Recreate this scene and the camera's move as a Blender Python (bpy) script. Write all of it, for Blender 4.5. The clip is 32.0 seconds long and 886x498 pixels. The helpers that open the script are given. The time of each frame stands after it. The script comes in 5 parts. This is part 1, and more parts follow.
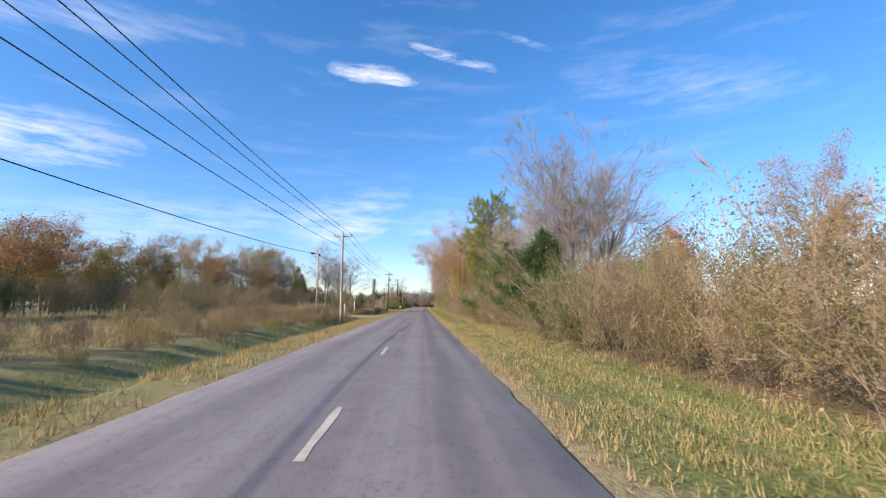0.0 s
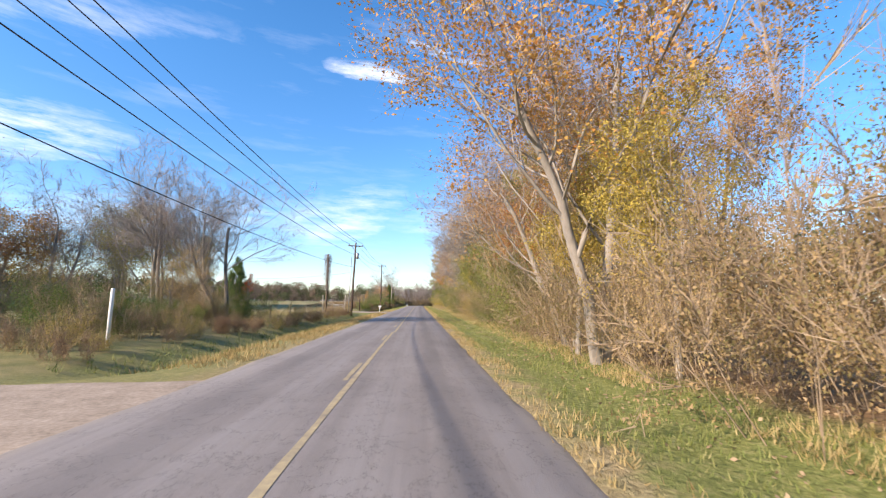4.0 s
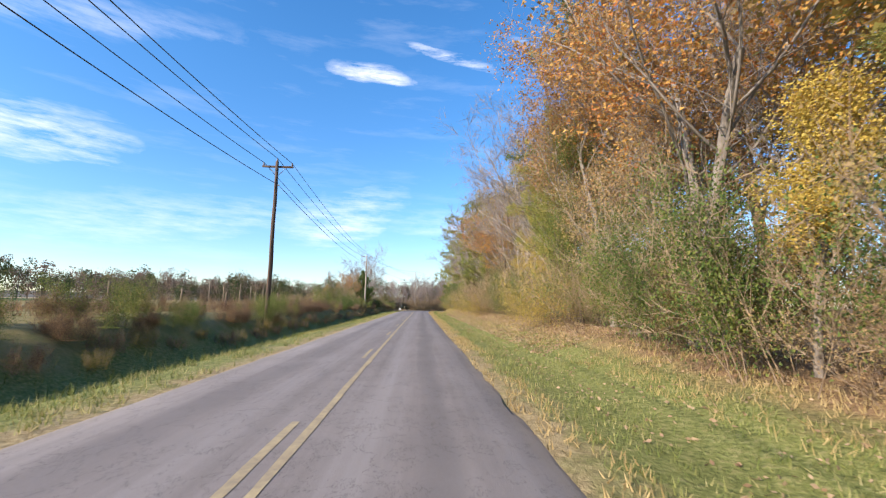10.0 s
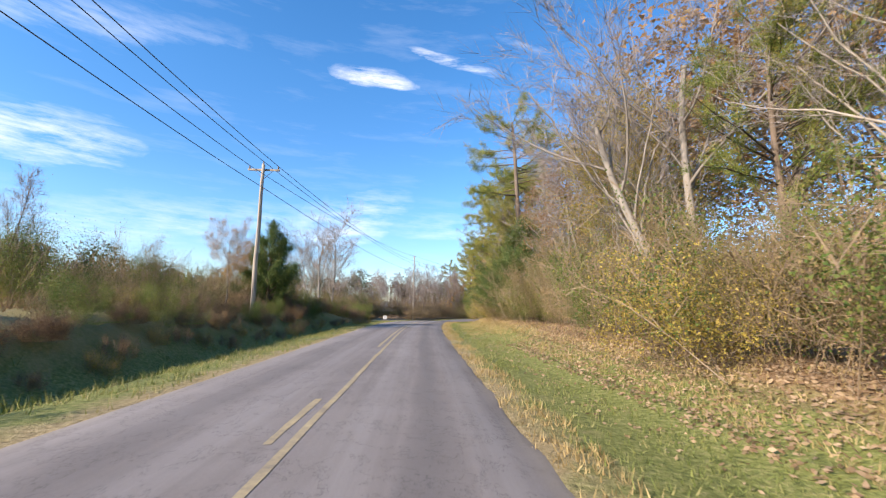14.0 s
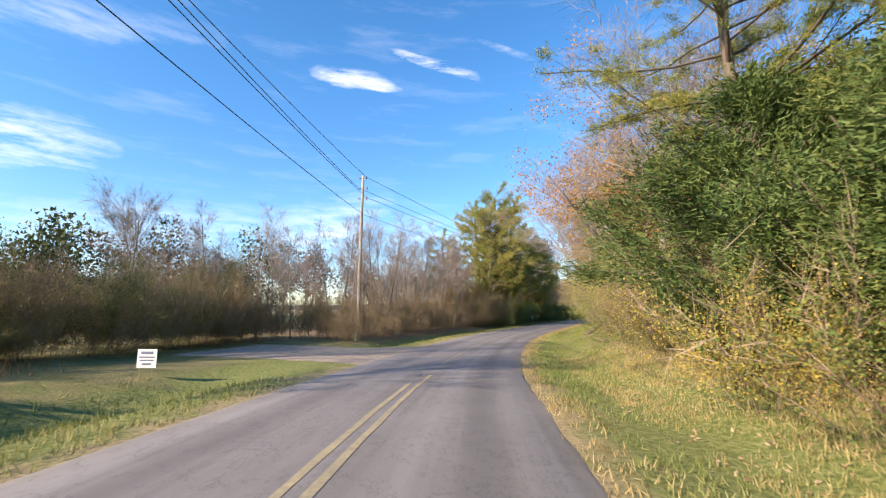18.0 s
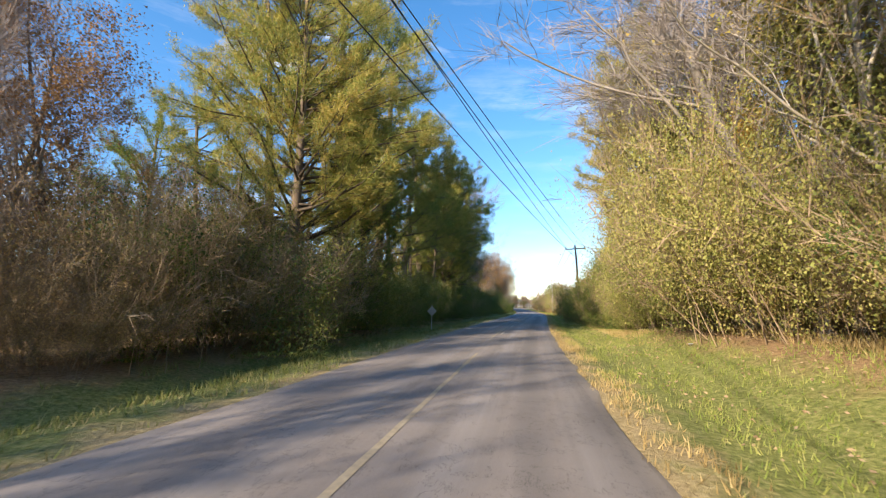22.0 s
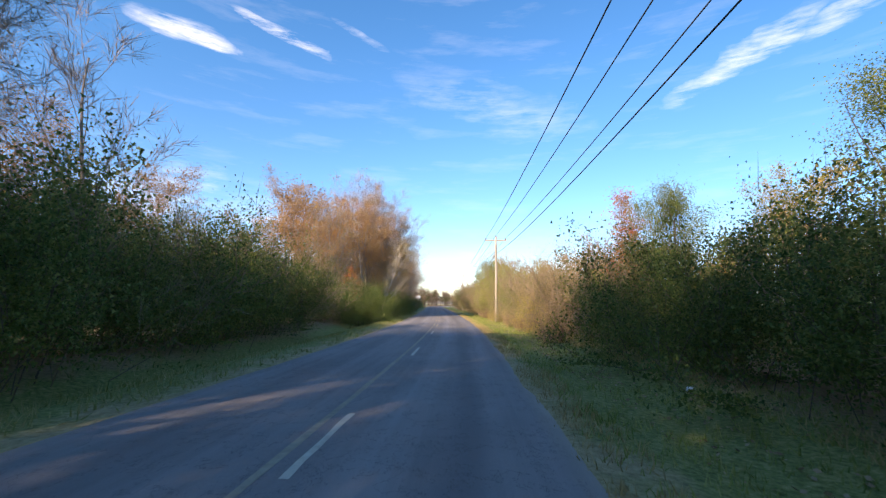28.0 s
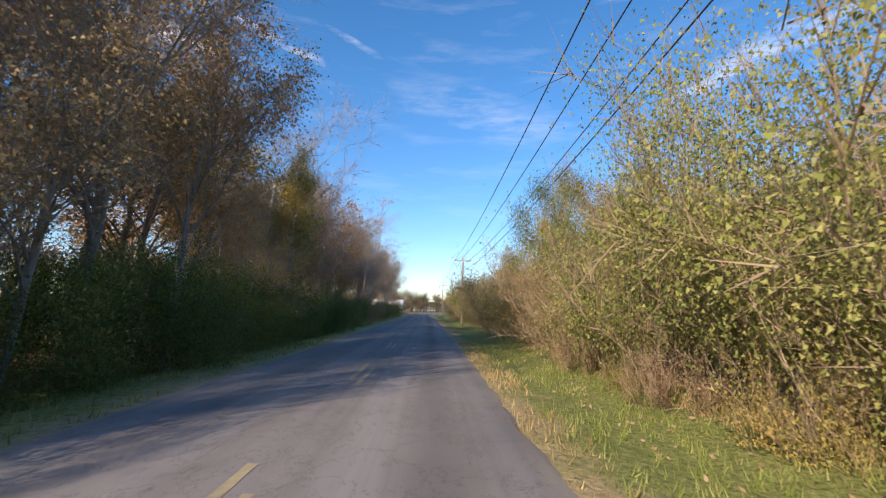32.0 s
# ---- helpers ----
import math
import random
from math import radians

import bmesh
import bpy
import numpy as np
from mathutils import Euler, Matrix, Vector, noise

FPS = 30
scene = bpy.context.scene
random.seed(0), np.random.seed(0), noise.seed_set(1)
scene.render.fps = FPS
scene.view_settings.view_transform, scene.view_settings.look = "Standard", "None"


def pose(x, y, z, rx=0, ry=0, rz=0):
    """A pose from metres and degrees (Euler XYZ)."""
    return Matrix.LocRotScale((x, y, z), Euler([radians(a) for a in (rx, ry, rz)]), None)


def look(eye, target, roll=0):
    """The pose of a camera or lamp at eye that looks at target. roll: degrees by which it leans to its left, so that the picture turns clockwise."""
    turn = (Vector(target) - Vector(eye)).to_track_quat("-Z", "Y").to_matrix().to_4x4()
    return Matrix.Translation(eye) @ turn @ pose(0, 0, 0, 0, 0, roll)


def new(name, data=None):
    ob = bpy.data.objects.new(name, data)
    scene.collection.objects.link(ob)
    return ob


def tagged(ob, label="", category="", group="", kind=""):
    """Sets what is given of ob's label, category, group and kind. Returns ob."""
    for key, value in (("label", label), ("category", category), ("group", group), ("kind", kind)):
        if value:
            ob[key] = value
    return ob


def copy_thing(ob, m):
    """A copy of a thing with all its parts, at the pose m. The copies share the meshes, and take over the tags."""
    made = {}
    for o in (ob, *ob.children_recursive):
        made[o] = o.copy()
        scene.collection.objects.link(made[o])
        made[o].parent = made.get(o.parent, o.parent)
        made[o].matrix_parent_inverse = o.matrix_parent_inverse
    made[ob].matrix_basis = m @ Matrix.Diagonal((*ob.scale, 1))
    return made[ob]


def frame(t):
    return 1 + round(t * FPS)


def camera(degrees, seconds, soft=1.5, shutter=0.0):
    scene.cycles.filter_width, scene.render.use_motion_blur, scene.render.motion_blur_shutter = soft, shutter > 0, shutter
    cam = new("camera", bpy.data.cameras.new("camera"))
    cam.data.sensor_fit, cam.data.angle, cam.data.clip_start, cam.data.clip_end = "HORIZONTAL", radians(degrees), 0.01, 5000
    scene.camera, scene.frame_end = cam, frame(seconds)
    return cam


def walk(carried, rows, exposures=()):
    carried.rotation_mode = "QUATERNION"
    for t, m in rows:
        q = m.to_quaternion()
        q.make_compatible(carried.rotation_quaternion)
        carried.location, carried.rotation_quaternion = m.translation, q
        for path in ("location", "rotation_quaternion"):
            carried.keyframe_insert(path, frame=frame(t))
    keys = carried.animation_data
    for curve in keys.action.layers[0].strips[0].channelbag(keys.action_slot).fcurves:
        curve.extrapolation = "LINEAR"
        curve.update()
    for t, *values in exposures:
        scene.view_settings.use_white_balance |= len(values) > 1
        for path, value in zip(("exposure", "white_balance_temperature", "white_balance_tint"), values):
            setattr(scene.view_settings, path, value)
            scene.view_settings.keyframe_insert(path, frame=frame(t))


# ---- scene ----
# ---- the drive: how far the car has gone, where it heads, and how the camera is held ----
LENS = 90.7
EYE = 1.8
# seconds and metres per second
SPEED = [(0, 14.4), (4, 14.8), (8, 14.9), (12, 15.1), (16, 15.6), (18, 15.3), (20, 14.5), (22, 14.0), (24, 12.9), (26, 11.4), (28, 12.6), (32, 12.5)]
# seconds and heading in degrees (negative: to the right)
HEADING = [(0, 0.3), (8, -0.1), (14, -0.2), (15.6, -0.2), (16.5, -1.8), (17.5, -5.3), (18.5, -9.6), (19.5, -14.8), (20.5, -20.7), (21.2, -24.1),
           (22, -26.6), (23, -26.9), (25, -28.6), (28, -28.8), (32, -25.2), (36, -24.6), (43, -24.6), (48, -34), (54, -48), (60, -50), (200, -50)]
# seconds and the camera's distance to the right of the road's middle
KEEP = [(0, 1.4), (6, 1.5), (9, 1.6), (13, 1.8), (20, 1.8), (26, 2.0), (32, 1.85)]
# seconds, yaw, pitch, roll
TURN = [(0, -2.5, 7.2, -0.6), (1, -2.75, 7.3, -0.7), (2, -3.4, 7.4, -0.95), (3, -3.5, 7.3, -1.1), (3.5, -3.3, 7.1, -0.9), (5.5, -2.5, 6.5, -0.7),
        (6, -2.35, 6.5, -0.75), (7, -2.4, 6.65, -1.05), (8, -2.45, 6.8, -1.2), (9, -2.75, 7.05, -1.1), (10, -2.95, 7.2, -1.1), (11, -3.0, 7.4, -1.25),
        (12, -2.9, 7.45, -1.2), (13, -2.85, 7.45, -1.2), (13.5, -2.8, 7.55, -1.3), (15.5, -2.4, 8.2, -1.2), (16, -2.5, 8.35, -0.95), (17, -3.35, 8.4, -0.65),
        (18, -4.8, 8.0, -0.6), (19, -6.8, 7.6, -0.7), (20, -9.6, 7.3, -0.75), (21, -12.8, 7.15, -0.85), (22, -15.9, 7.25, -1.0), (23, -18.4, 7.35, -1.05),
        (24, -20.6, 7.25, -1.1), (25, -22.2, 7.2, -1.4), (26, -23.8, 7.3, -1.8), (26.5, -24.4, 7.25, -1.75), (28.5, -25.9, 7.0, -1.4), (29, -26.0, 6.95, -1.3),
        (30, -26.05, 7.0, -1.4), (31, -26.1, 7.4, -1.5), (32, -26.5, 7.9, -1.55)]


def curve_at(table, t, k=1):
    """A smooth value from a table of rows that begin with a time."""
    xs, ys = [r[0] for r in table], [r[k] for r in table]
    if t <= xs[0]:
        return ys[0]
    if t >= xs[-1]:
        return ys[-1]
    i = max(j for j in range(len(xs)) if xs[j] <= t)
    slope = [0.0] * len(xs)
    for j in range(1, len(xs) - 1):
        slope[j] = (ys[j + 1] - ys[j - 1]) / (xs[j + 1] - xs[j - 1])
    h = xs[i + 1] - xs[i]
    u = (t - xs[i]) / h
    return (ys[i] * (2 * u ** 3 - 3 * u ** 2 + 1) + ys[i + 1] * (3 * u ** 2 - 2 * u ** 3)
            + h * slope[i] * (u ** 3 - 2 * u ** 2 + u) + h * slope[i + 1] * (u ** 3 - u ** 2))


STEP = 0.05
TRACK = []          # (t, s, x, y, heading in radians)
_x = _y = _s = 0.0
for _i in range(int(200 / STEP)):
    _t = _i * STEP
    _h = radians(curve_at(HEADING, _t))
    TRACK.append((_t, _s, _x, _y, _h))
    _v = curve_at(SPEED, _t) * STEP
    _s, _x, _y = _s + _v, _x - math.sin(_h) * _v, _y + math.cos(_h) * _v
_S = np.array([r[1] for r in TRACK])
_T = np.array([r[0] for r in TRACK])
_X = np.array([r[2] for r in TRACK])
_Y = np.array([r[3] for r in TRACK])
_H = np.array([r[4] for r in TRACK])


def s_of(t):
    return float(np.interp(t, _T, _S))


def on_path(s, d):
    """The place d metres to the right of the car's line, s metres along it."""
    if s < 0:
        return d, s
    h = float(np.interp(s, _S, _H))
    return (float(np.interp(s, _S, _X)) + d * math.cos(h), float(np.interp(s, _S, _Y)) + d * math.sin(h))


def on_road(s, d):
    """The place d metres to the right of the road's middle, s metres along."""
    return on_path(s, d - curve_at(KEEP, float(np.interp(s, _S, _T))))


def heading_at(s):
    return float(np.interp(s, _S, _H)) if s > 0 else 0.0


def road_z(s):
    """The road's height: level, then over a low crest and a little down."""
    u = min(max((s - 258) / 45, 0), 1)
    return -0.8 * u * u * (3 - 2 * u)


cam = camera(LENS, 32.0, soft=1.2, shutter=0.06)
rows = []
for _i in range(65):
    _t = _i * 0.5
    _p = on_path(s_of(_t), 0)
    rows.append((_t, pose(_p[0], _p[1], EYE + road_z(s_of(_t)), 90 + curve_at(TURN, _t, 2), curve_at(TURN, _t, 3), curve_at(TURN, _t, 1))))
# seconds, stops, kelvin, tint
EXPOSURES = ((0, 0.6, 6550, 18), (3, 0.8, 6800, 17), (5.5, 1.05, 6900, 16), (9, 0.9, 6700, 15), (12, 0.8, 6600, 15), (16, 0.95, 6900, 15), (18, 1.0, 7000, 15), (20, 0.95, 7100, 14),
             (23, 1.2, 7500, 12), (25.5, 1.25, 7900, 18), (28.5, 0.9, 7300, 19), (30, 0.75, 7000, 19), (32, 0.55, 6900, 16))
walk(cam, rows, EXPOSURES)

# ---- sky, clouds and sun ----
SUN_AZ, SUN_EL = radians(-121), radians(26)     # behind the car and to its left
SUN_DIR = Vector((math.sin(SUN_AZ) * math.cos(SUN_EL), math.cos(SUN_AZ) * math.cos(SUN_EL), math.sin(SUN_EL)))
world = bpy.data.worlds.new("sky")
scene.world = world
world.use_nodes = True
wt = world.node_tree
back = wt.nodes["Background"]
back.inputs[1].default_value = 0.145
sky = wt.nodes.new("ShaderNodeTexSky")
sky.sky_type, sky.sun_disc = "NISHITA", False
sky.sun_elevation, sky.sun_rotation = SUN_EL, SUN_AZ
sky.air_density, sky.dust_density, sky.ozone_density = 0.9, 0.2, 2.2


def node(tree, kind, **values):
    n = tree.nodes.new(kind)
    for key, value in values.items():
        if key == "op":
            n.operation = value
        elif key == "blend":
            n.blend_type = value
        else:
            n.inputs[int(key[1:])].default_value = value
    return n


def calc(tree, op, a, b=None, c=None, clamp=False):
    """A maths node; a, b and c are numbers or sockets."""
    n = tree.nodes.new("ShaderNodeMath")
    n.operation, n.use_clamp = op, clamp
    for i, v in enumerate((a, b, c)):
        if v is None:
            continue
        if isinstance(v, (int, float)):
            n.inputs[i].default_value = v
        else:
            tree.links.new(v, n.inputs[i])
    return n.outputs[0]


def blend(tree, fac, a, b, how="MIX"):
    n = tree.nodes.new("ShaderNodeMix")
    n.data_type, n.blend_type = "RGBA", how
    for i, v in ((0, fac), (6, a), (7, b)):
        if isinstance(v, (int, float)):
            n.inputs[i].default_value = v
        elif isinstance(v, tuple):
            n.inputs[i].default_value = (*v, 1) if len(v) == 3 else v
        else:
            tree.links.new(v, n.inputs[i])
    return n.outputs[2]


def ramp(tree, fac, stops):
    r = tree.nodes.new("ShaderNodeValToRGB")
    while len(r.color_ramp.elements) < len(stops):
        r.color_ramp.elements.new(0.5)
    for e, (p, c) in zip(r.color_ramp.elements, stops):
        e.position, e.color = p, (*[min(v, 1.0) for v in c], 1)
    tree.links.new(fac, r.inputs[0])
    return r.outputs[0]


# the clouds live on the sky's dome: angle round, angle up
coord = wt.nodes.new("ShaderNodeTexCoord")
split = wt.nodes.new("ShaderNodeSeparateXYZ")
wt.links.new(coord.outputs["Generated"], split.inputs[0])
azim = calc(wt, "MULTIPLY", calc(wt, "ARCTAN2", split.outputs[0], split.outputs[1]), 57.2958)
elev = calc(wt, "MULTIPLY", calc(wt, "ARCSINE", split.outputs[2]), 57.2958)
flat = wt.nodes.new("ShaderNodeCombineXYZ")
wt.links.new(azim, flat.inputs[0])
wt.links.new(elev, flat.inputs[1])
warp = node(wt, "ShaderNodeTexNoise", i2=0.16, i3=5.0, i4=0.6)
wt.links.new(flat.outputs[0], warp.inputs[0])
streak = node(wt, "ShaderNodeMapping")
streak.inputs["Rotation"].default_value = (0, 0, radians(14))
streak.inputs["Scale"].default_value = (0.07, 0.42, 1)
wt.links.new(flat.outputs[0], streak.inputs[0])
wisps = node(wt, "ShaderNodeTexNoise", i2=1.0, i3=6.0, i4=0.62)
wt.links.new(streak.outputs[0], wisps.inputs[0])


fine_map = node(wt, "ShaderNodeMapping")
fine_map.inputs["Rotation"].default_value = (0, 0, radians(9))
fine_map.inputs["Scale"].default_value = (0.22, 1.1, 1)
wt.links.new(flat.outputs[0], fine_map.inputs[0])
fine_wisps = node(wt, "ShaderNodeTexNoise", i2=1.0, i3=6.0, i4=0.65)
wt.links.new(fine_map.outputs[0], fine_wisps.inputs[0])


def cloud(az, el, wide, high, tilt, gain):
    """One wisp: an uneven patch round a place on the dome, wide and high in degrees."""
    c, s = math.cos(radians(tilt)), math.sin(radians(tilt))
    da = calc(wt, "ADD", calc(wt, "SUBTRACT", azim, az), calc(wt, "MULTIPLY", calc(wt, "SUBTRACT", warp.outputs[0], 0.5), wide * 0.9))
    de = calc(wt, "ADD", calc(wt, "SUBTRACT", elev, el), calc(wt, "MULTIPLY", calc(wt, "SUBTRACT", wisps.outputs[0], 0.5), high * 2.2))
    u = calc(wt, "DIVIDE", calc(wt, "ADD", calc(wt, "MULTIPLY", da, c), calc(wt, "MULTIPLY", de, s)), wide)
    v = calc(wt, "DIVIDE", calc(wt, "SUBTRACT", calc(wt, "MULTIPLY", de, c), calc(wt, "MULTIPLY", da, s)), high)
    r = calc(wt, "SUBTRACT", 1.0, calc(wt, "ADD", calc(wt, "MULTIPLY", u, u), calc(wt, "MULTIPLY", v, v)), clamp=True)
    grain = calc(wt, "ADD", calc(wt, "MULTIPLY", wisps.outputs[0], 0.55), calc(wt, "MULTIPLY", fine_wisps.outputs[0], 0.45))
    body = calc(wt, "MULTIPLY", calc(wt, "POWER", r, 0.8), calc(wt, "ADD", calc(wt, "MULTIPLY", calc(wt, "SUBTRACT", grain, 0.43), 5.0), 0.08, clamp=True))
    return calc(wt, "MULTIPLY", body, gain, clamp=True)


cover = None
for args in ((-7.5, 28.5, 6.3, 1.15, -3, 1.1), (3.2, 30.8, 7.0, 0.7, -14, 1.0), (13.3, 32.2, 4.5, 0.5, -18, 0.45), (-41, 15.8, 8.5, 2.8, 4, 0.85),
             (-44, 27, 22, 2.0, 9, 0.3), (61, 26.5, 9, 1.5, 22, 0.75), (72, 28.5, 8, 1.3, 14, 0.7), (32, 25, 14, 3, -14, 0.25),
             (-10, 11, 9, 3.2, 20, 0.6), (2, 10.5, 8, 2.0, 0, 0.35), (-30, 9, 22, 2.6, 6, 0.4), (-75, 24, 18, 5, 10, 0.8), (130, 30, 25, 6, 12, 0.8)):
    one = cloud(*args)
    cover = one if cover is None else calc(wt, "MAXIMUM", cover, one)
veil = calc(wt, "MULTIPLY", calc(wt, "SUBTRACT", wisps.outputs[0], 0.52, clamp=True), 0.5, clamp=True)
cover = calc(wt, "MULTIPLY", calc(wt, "MAXIMUM", cover, veil), 0.85)
cover = calc(wt, "MULTIPLY", cover, calc(wt, "DIVIDE", elev, 4.0, clamp=True))
clear = node(wt, "ShaderNodeHueSaturation", i1=1.3, i2=1.18)
wt.links.new(sky.outputs[0], clear.inputs[4])
# clear autumn air: the band over the horizon stays blue
low_sky = ramp(wt, calc(wt, "DIVIDE", elev, 40.0, clamp=True), [(0.0, (0.62, 0.65, 0.72)), (0.3, (0.84, 0.86, 0.9)), (0.7, (1.0, 1.0, 1.0))])
wt.links.new(blend(wt, cover, blend(wt, 1.0, clear.outputs[0], low_sky, "MULTIPLY"), (5.8, 6.0, 6.4)), back.inputs[0])

sun = new("sun", bpy.data.lights.new("sun", "SUN"))
sun.data.energy, sun.data.angle, sun.data.color = 4.8, radians(0.55), (1.0, 0.88, 0.72)
sun.matrix_world = look(SUN_DIR * 60, (0, 0, 0))

# ---- materials ----


def material(name, rough=0.9, metal=0.0):
    m = bpy.data.materials.new(name)
    m.use_nodes = True
    b = m.node_tree.nodes["Principled BSDF"]
    b.inputs["Roughness"].default_value, b.inputs["Metallic"].default_value = rough, metal
    b.inputs["Specular IOR Level"].default_value = 0.25
    return m, m.node_tree, b


def noise_at(t, scale, detail=4.0, rough=0.6, vec=None, stretch=None):
    n = node(t, "ShaderNodeTexNoise", i2=scale, i3=detail, i4=rough)
    if vec is None:
        vec = t.nodes.new("ShaderNodeTexCoord").outputs["Object"]
    if stretch:
        mp = t.nodes.new("ShaderNodeMapping")
        mp.inputs["Scale"].default_value = stretch
        t.links.new(vec, mp.inputs[0])
        vec = mp.outputs[0]
    t.links.new(vec, n.inputs[0])
    return n.outputs[0]


def bump(t, b, height, strength=0.4, distance=0.02):
    n = node(t, "ShaderNodeBump", i0=strength, i1=distance)
    t.links.new(height, n.inputs[3])
    t.links.new(n.outputs[0], b.inputs["Normal"])


def leaf_material(name, colours, see=0.3, rough=0.7):
    """Leaves: each one its own colour out of a few, each tree a little to one side; light shines through in part."""
    m, t, b = material(name, rough)
    geo, info = t.nodes.new("ShaderNodeNewGeometry"), t.nodes.new("ShaderNodeObjectInfo")
    patch = noise_at(t, 0.55, 2.0)
    v = calc(t, "ADD", calc(t, "MULTIPLY", geo.outputs["Random Per Island"], 0.55), calc(t, "MULTIPLY", calc(t, "SUBTRACT", info.outputs["Random"], 0.5), 0.35))
    v = calc(t, "ADD", v, calc(t, "MULTIPLY", calc(t, "SUBTRACT", patch, 0.28), 0.9), clamp=True)
    n = len(colours)
    col = ramp(t, v, [((i + 0.5) / n, c) for i, c in enumerate(colours)])
    t.links.new(col, b.inputs["Base Color"])
    through_light = t.nodes.new("ShaderNodeBsdfTranslucent")
    t.links.new(col, through_light.inputs[0])
    mix = node(t, "ShaderNodeMixShader", i0=see)
    t.links.new(b.outputs[0], mix.inputs[1])
    t.links.new(through_light.outputs[0], mix.inputs[2])
    t.links.new(mix.outputs[0], t.nodes["Material Output"].inputs[0])
    return m


def bark_material(name, dark, light, scale=6.0):
    m, t, b = material(name, 0.95)
    g = noise_at(t, scale, 6.0, 0.7, stretch=(1, 1, 0.25))
    big = noise_at(t, 0.8, 3.0)
    info = t.nodes.new("ShaderNodeObjectInfo")
    v = calc(t, "ADD", calc(t, "MULTIPLY", g, 0.7), calc(t, "MULTIPLY", calc(t, "ADD", big, info.outputs["Random"]), 0.25))
    t.links.new(ramp(t, v, [(0.3, dark), (0.8, light)]), b.inputs["Base Color"])
    bump(t, b, g, 0.8, 0.03)
    return m


def plain_material(name, a, c, scale=8.0, rough=0.8, metal=0.0, relief=0.2, stretch=None):
    m, t, b = material(name, rough, metal)
    g = noise_at(t, scale, 5.0, 0.65, stretch=stretch)
    big = noise_at(t, scale * 0.13, 2.0)
    v = calc(t, "ADD", calc(t, "MULTIPLY", g, 0.6), calc(t, "MULTIPLY", big, 0.4))
    t.links.new(ramp(t, v, [(0.3, a), (0.72, c)]), b.inputs["Base Color"])
    if relief:
        bump(t, b, g, relief, 0.01)
    return m


BARK_GREY = bark_material("grey_bark", (0.11, 0.095, 0.08), (0.38, 0.335, 0.285))
BARK_PALE = bark_material("pale_bark", (0.2, 0.165, 0.13), (0.54, 0.48, 0.4), 3.0)
BARK_BROWN = bark_material("brown_bark", (0.09, 0.07, 0.05), (0.3, 0.24, 0.19))
BARK_DARK = bark_material("dark_bark", (0.05, 0.04, 0.03), (0.2, 0.15, 0.11))
TWIG_TAN = bark_material("tan_twigs", (0.15, 0.105, 0.068), (0.38, 0.285, 0.19), 2.0)
TWIG_GREY = bark_material("grey_twigs", (0.16, 0.135, 0.125), (0.4, 0.35, 0.32), 2.0)
LEAF_ORANGE = leaf_material("orange_leaves", [(0.42, 0.14, 0.045), (0.56, 0.26, 0.07), (0.62, 0.38, 0.1), (0.36, 0.19, 0.08)])
LEAF_YELLOW = leaf_material("yellow_leaves", [(0.36, 0.28, 0.06), (0.48, 0.37, 0.08), (0.6, 0.45, 0.1), (0.55, 0.34, 0.09)])
LEAF_BROWN = leaf_material("brown_leaves", [(0.225, 0.125, 0.0625), (0.375, 0.213, 0.0938), (0.5, 0.3, 0.125), (0.375, 0.275, 0.112)])
LEAF_TAN = leaf_material("tan_leaves", [(0.3, 0.2, 0.1), (0.45, 0.3, 0.138), (0.525, 0.375, 0.175), (0.35, 0.275, 0.1)])
LEAF_OLIVE = leaf_material("olive_leaves", [(0.138, 0.138, 0.0375), (0.25, 0.225, 0.0625), (0.413, 0.325, 0.0938), (0.525, 0.362, 0.112)])
LEAF_DULL = leaf_material("withered_leaves", [(0.13, 0.12, 0.045), (0.24, 0.2, 0.075), (0.33, 0.235, 0.11), (0.42, 0.29, 0.15)])
# yellow-green shrub leaves in full sun: the sunlight is put into the colour
LEAF_SUNLIT = leaf_material("sunlit_green_leaves", [(0.17, 0.2, 0.055), (0.3, 0.32, 0.085), (0.42, 0.41, 0.13), (0.52, 0.44, 0.17)], 0.4)
LEAF_GREEN = leaf_material("green_leaves", [(0.0517, 0.092, 0.023), (0.103, 0.155, 0.0345), (0.184, 0.218, 0.0517), (0.31, 0.287, 0.0805)])
LEAF_RED = leaf_material("red_leaves", [(0.4, 0.05, 0.025), (0.5, 0.112, 0.0375), (0.525, 0.25, 0.0625), (0.25, 0.125, 0.0625)])
NEEDLE = leaf_material("pine_needles", [(0.1, 0.15, 0.035), (0.2, 0.25, 0.055), (0.36, 0.35, 0.085), (0.52, 0.38, 0.11)], 0.3)
# brighter, yellower copy of the pine needles: sunlight put into the colour
NEEDLE_SUNLIT = leaf_material("sunlit_pine_needles", [(0.2, 0.21, 0.05), (0.38, 0.33, 0.09), (0.55, 0.42, 0.13), (0.5, 0.33, 0.12)], 0.3)
SPRAY = leaf_material("cedar_sprays", [(0.035, 0.065, 0.02), (0.075, 0.125, 0.034), (0.135, 0.185, 0.05), (0.22, 0.24, 0.075)], 0.2)
FAR_BROWN = leaf_material("far_bare_woods", [(0.1, 0.07, 0.055), (0.17, 0.12, 0.09), (0.25, 0.18, 0.12), (0.16, 0.13, 0.07)], 0.15)
FAR_GREEN = leaf_material("far_evergreens", [(0.03, 0.05, 0.018), (0.05, 0.075, 0.024), (0.09, 0.1, 0.035), (0.15, 0.13, 0.05)], 0.15)
GRASS_GREEN = leaf_material("green_grass", [(0.09, 0.125, 0.03), (0.18, 0.22, 0.055), (0.3, 0.3, 0.1), (0.46, 0.39, 0.19)], 0.3)
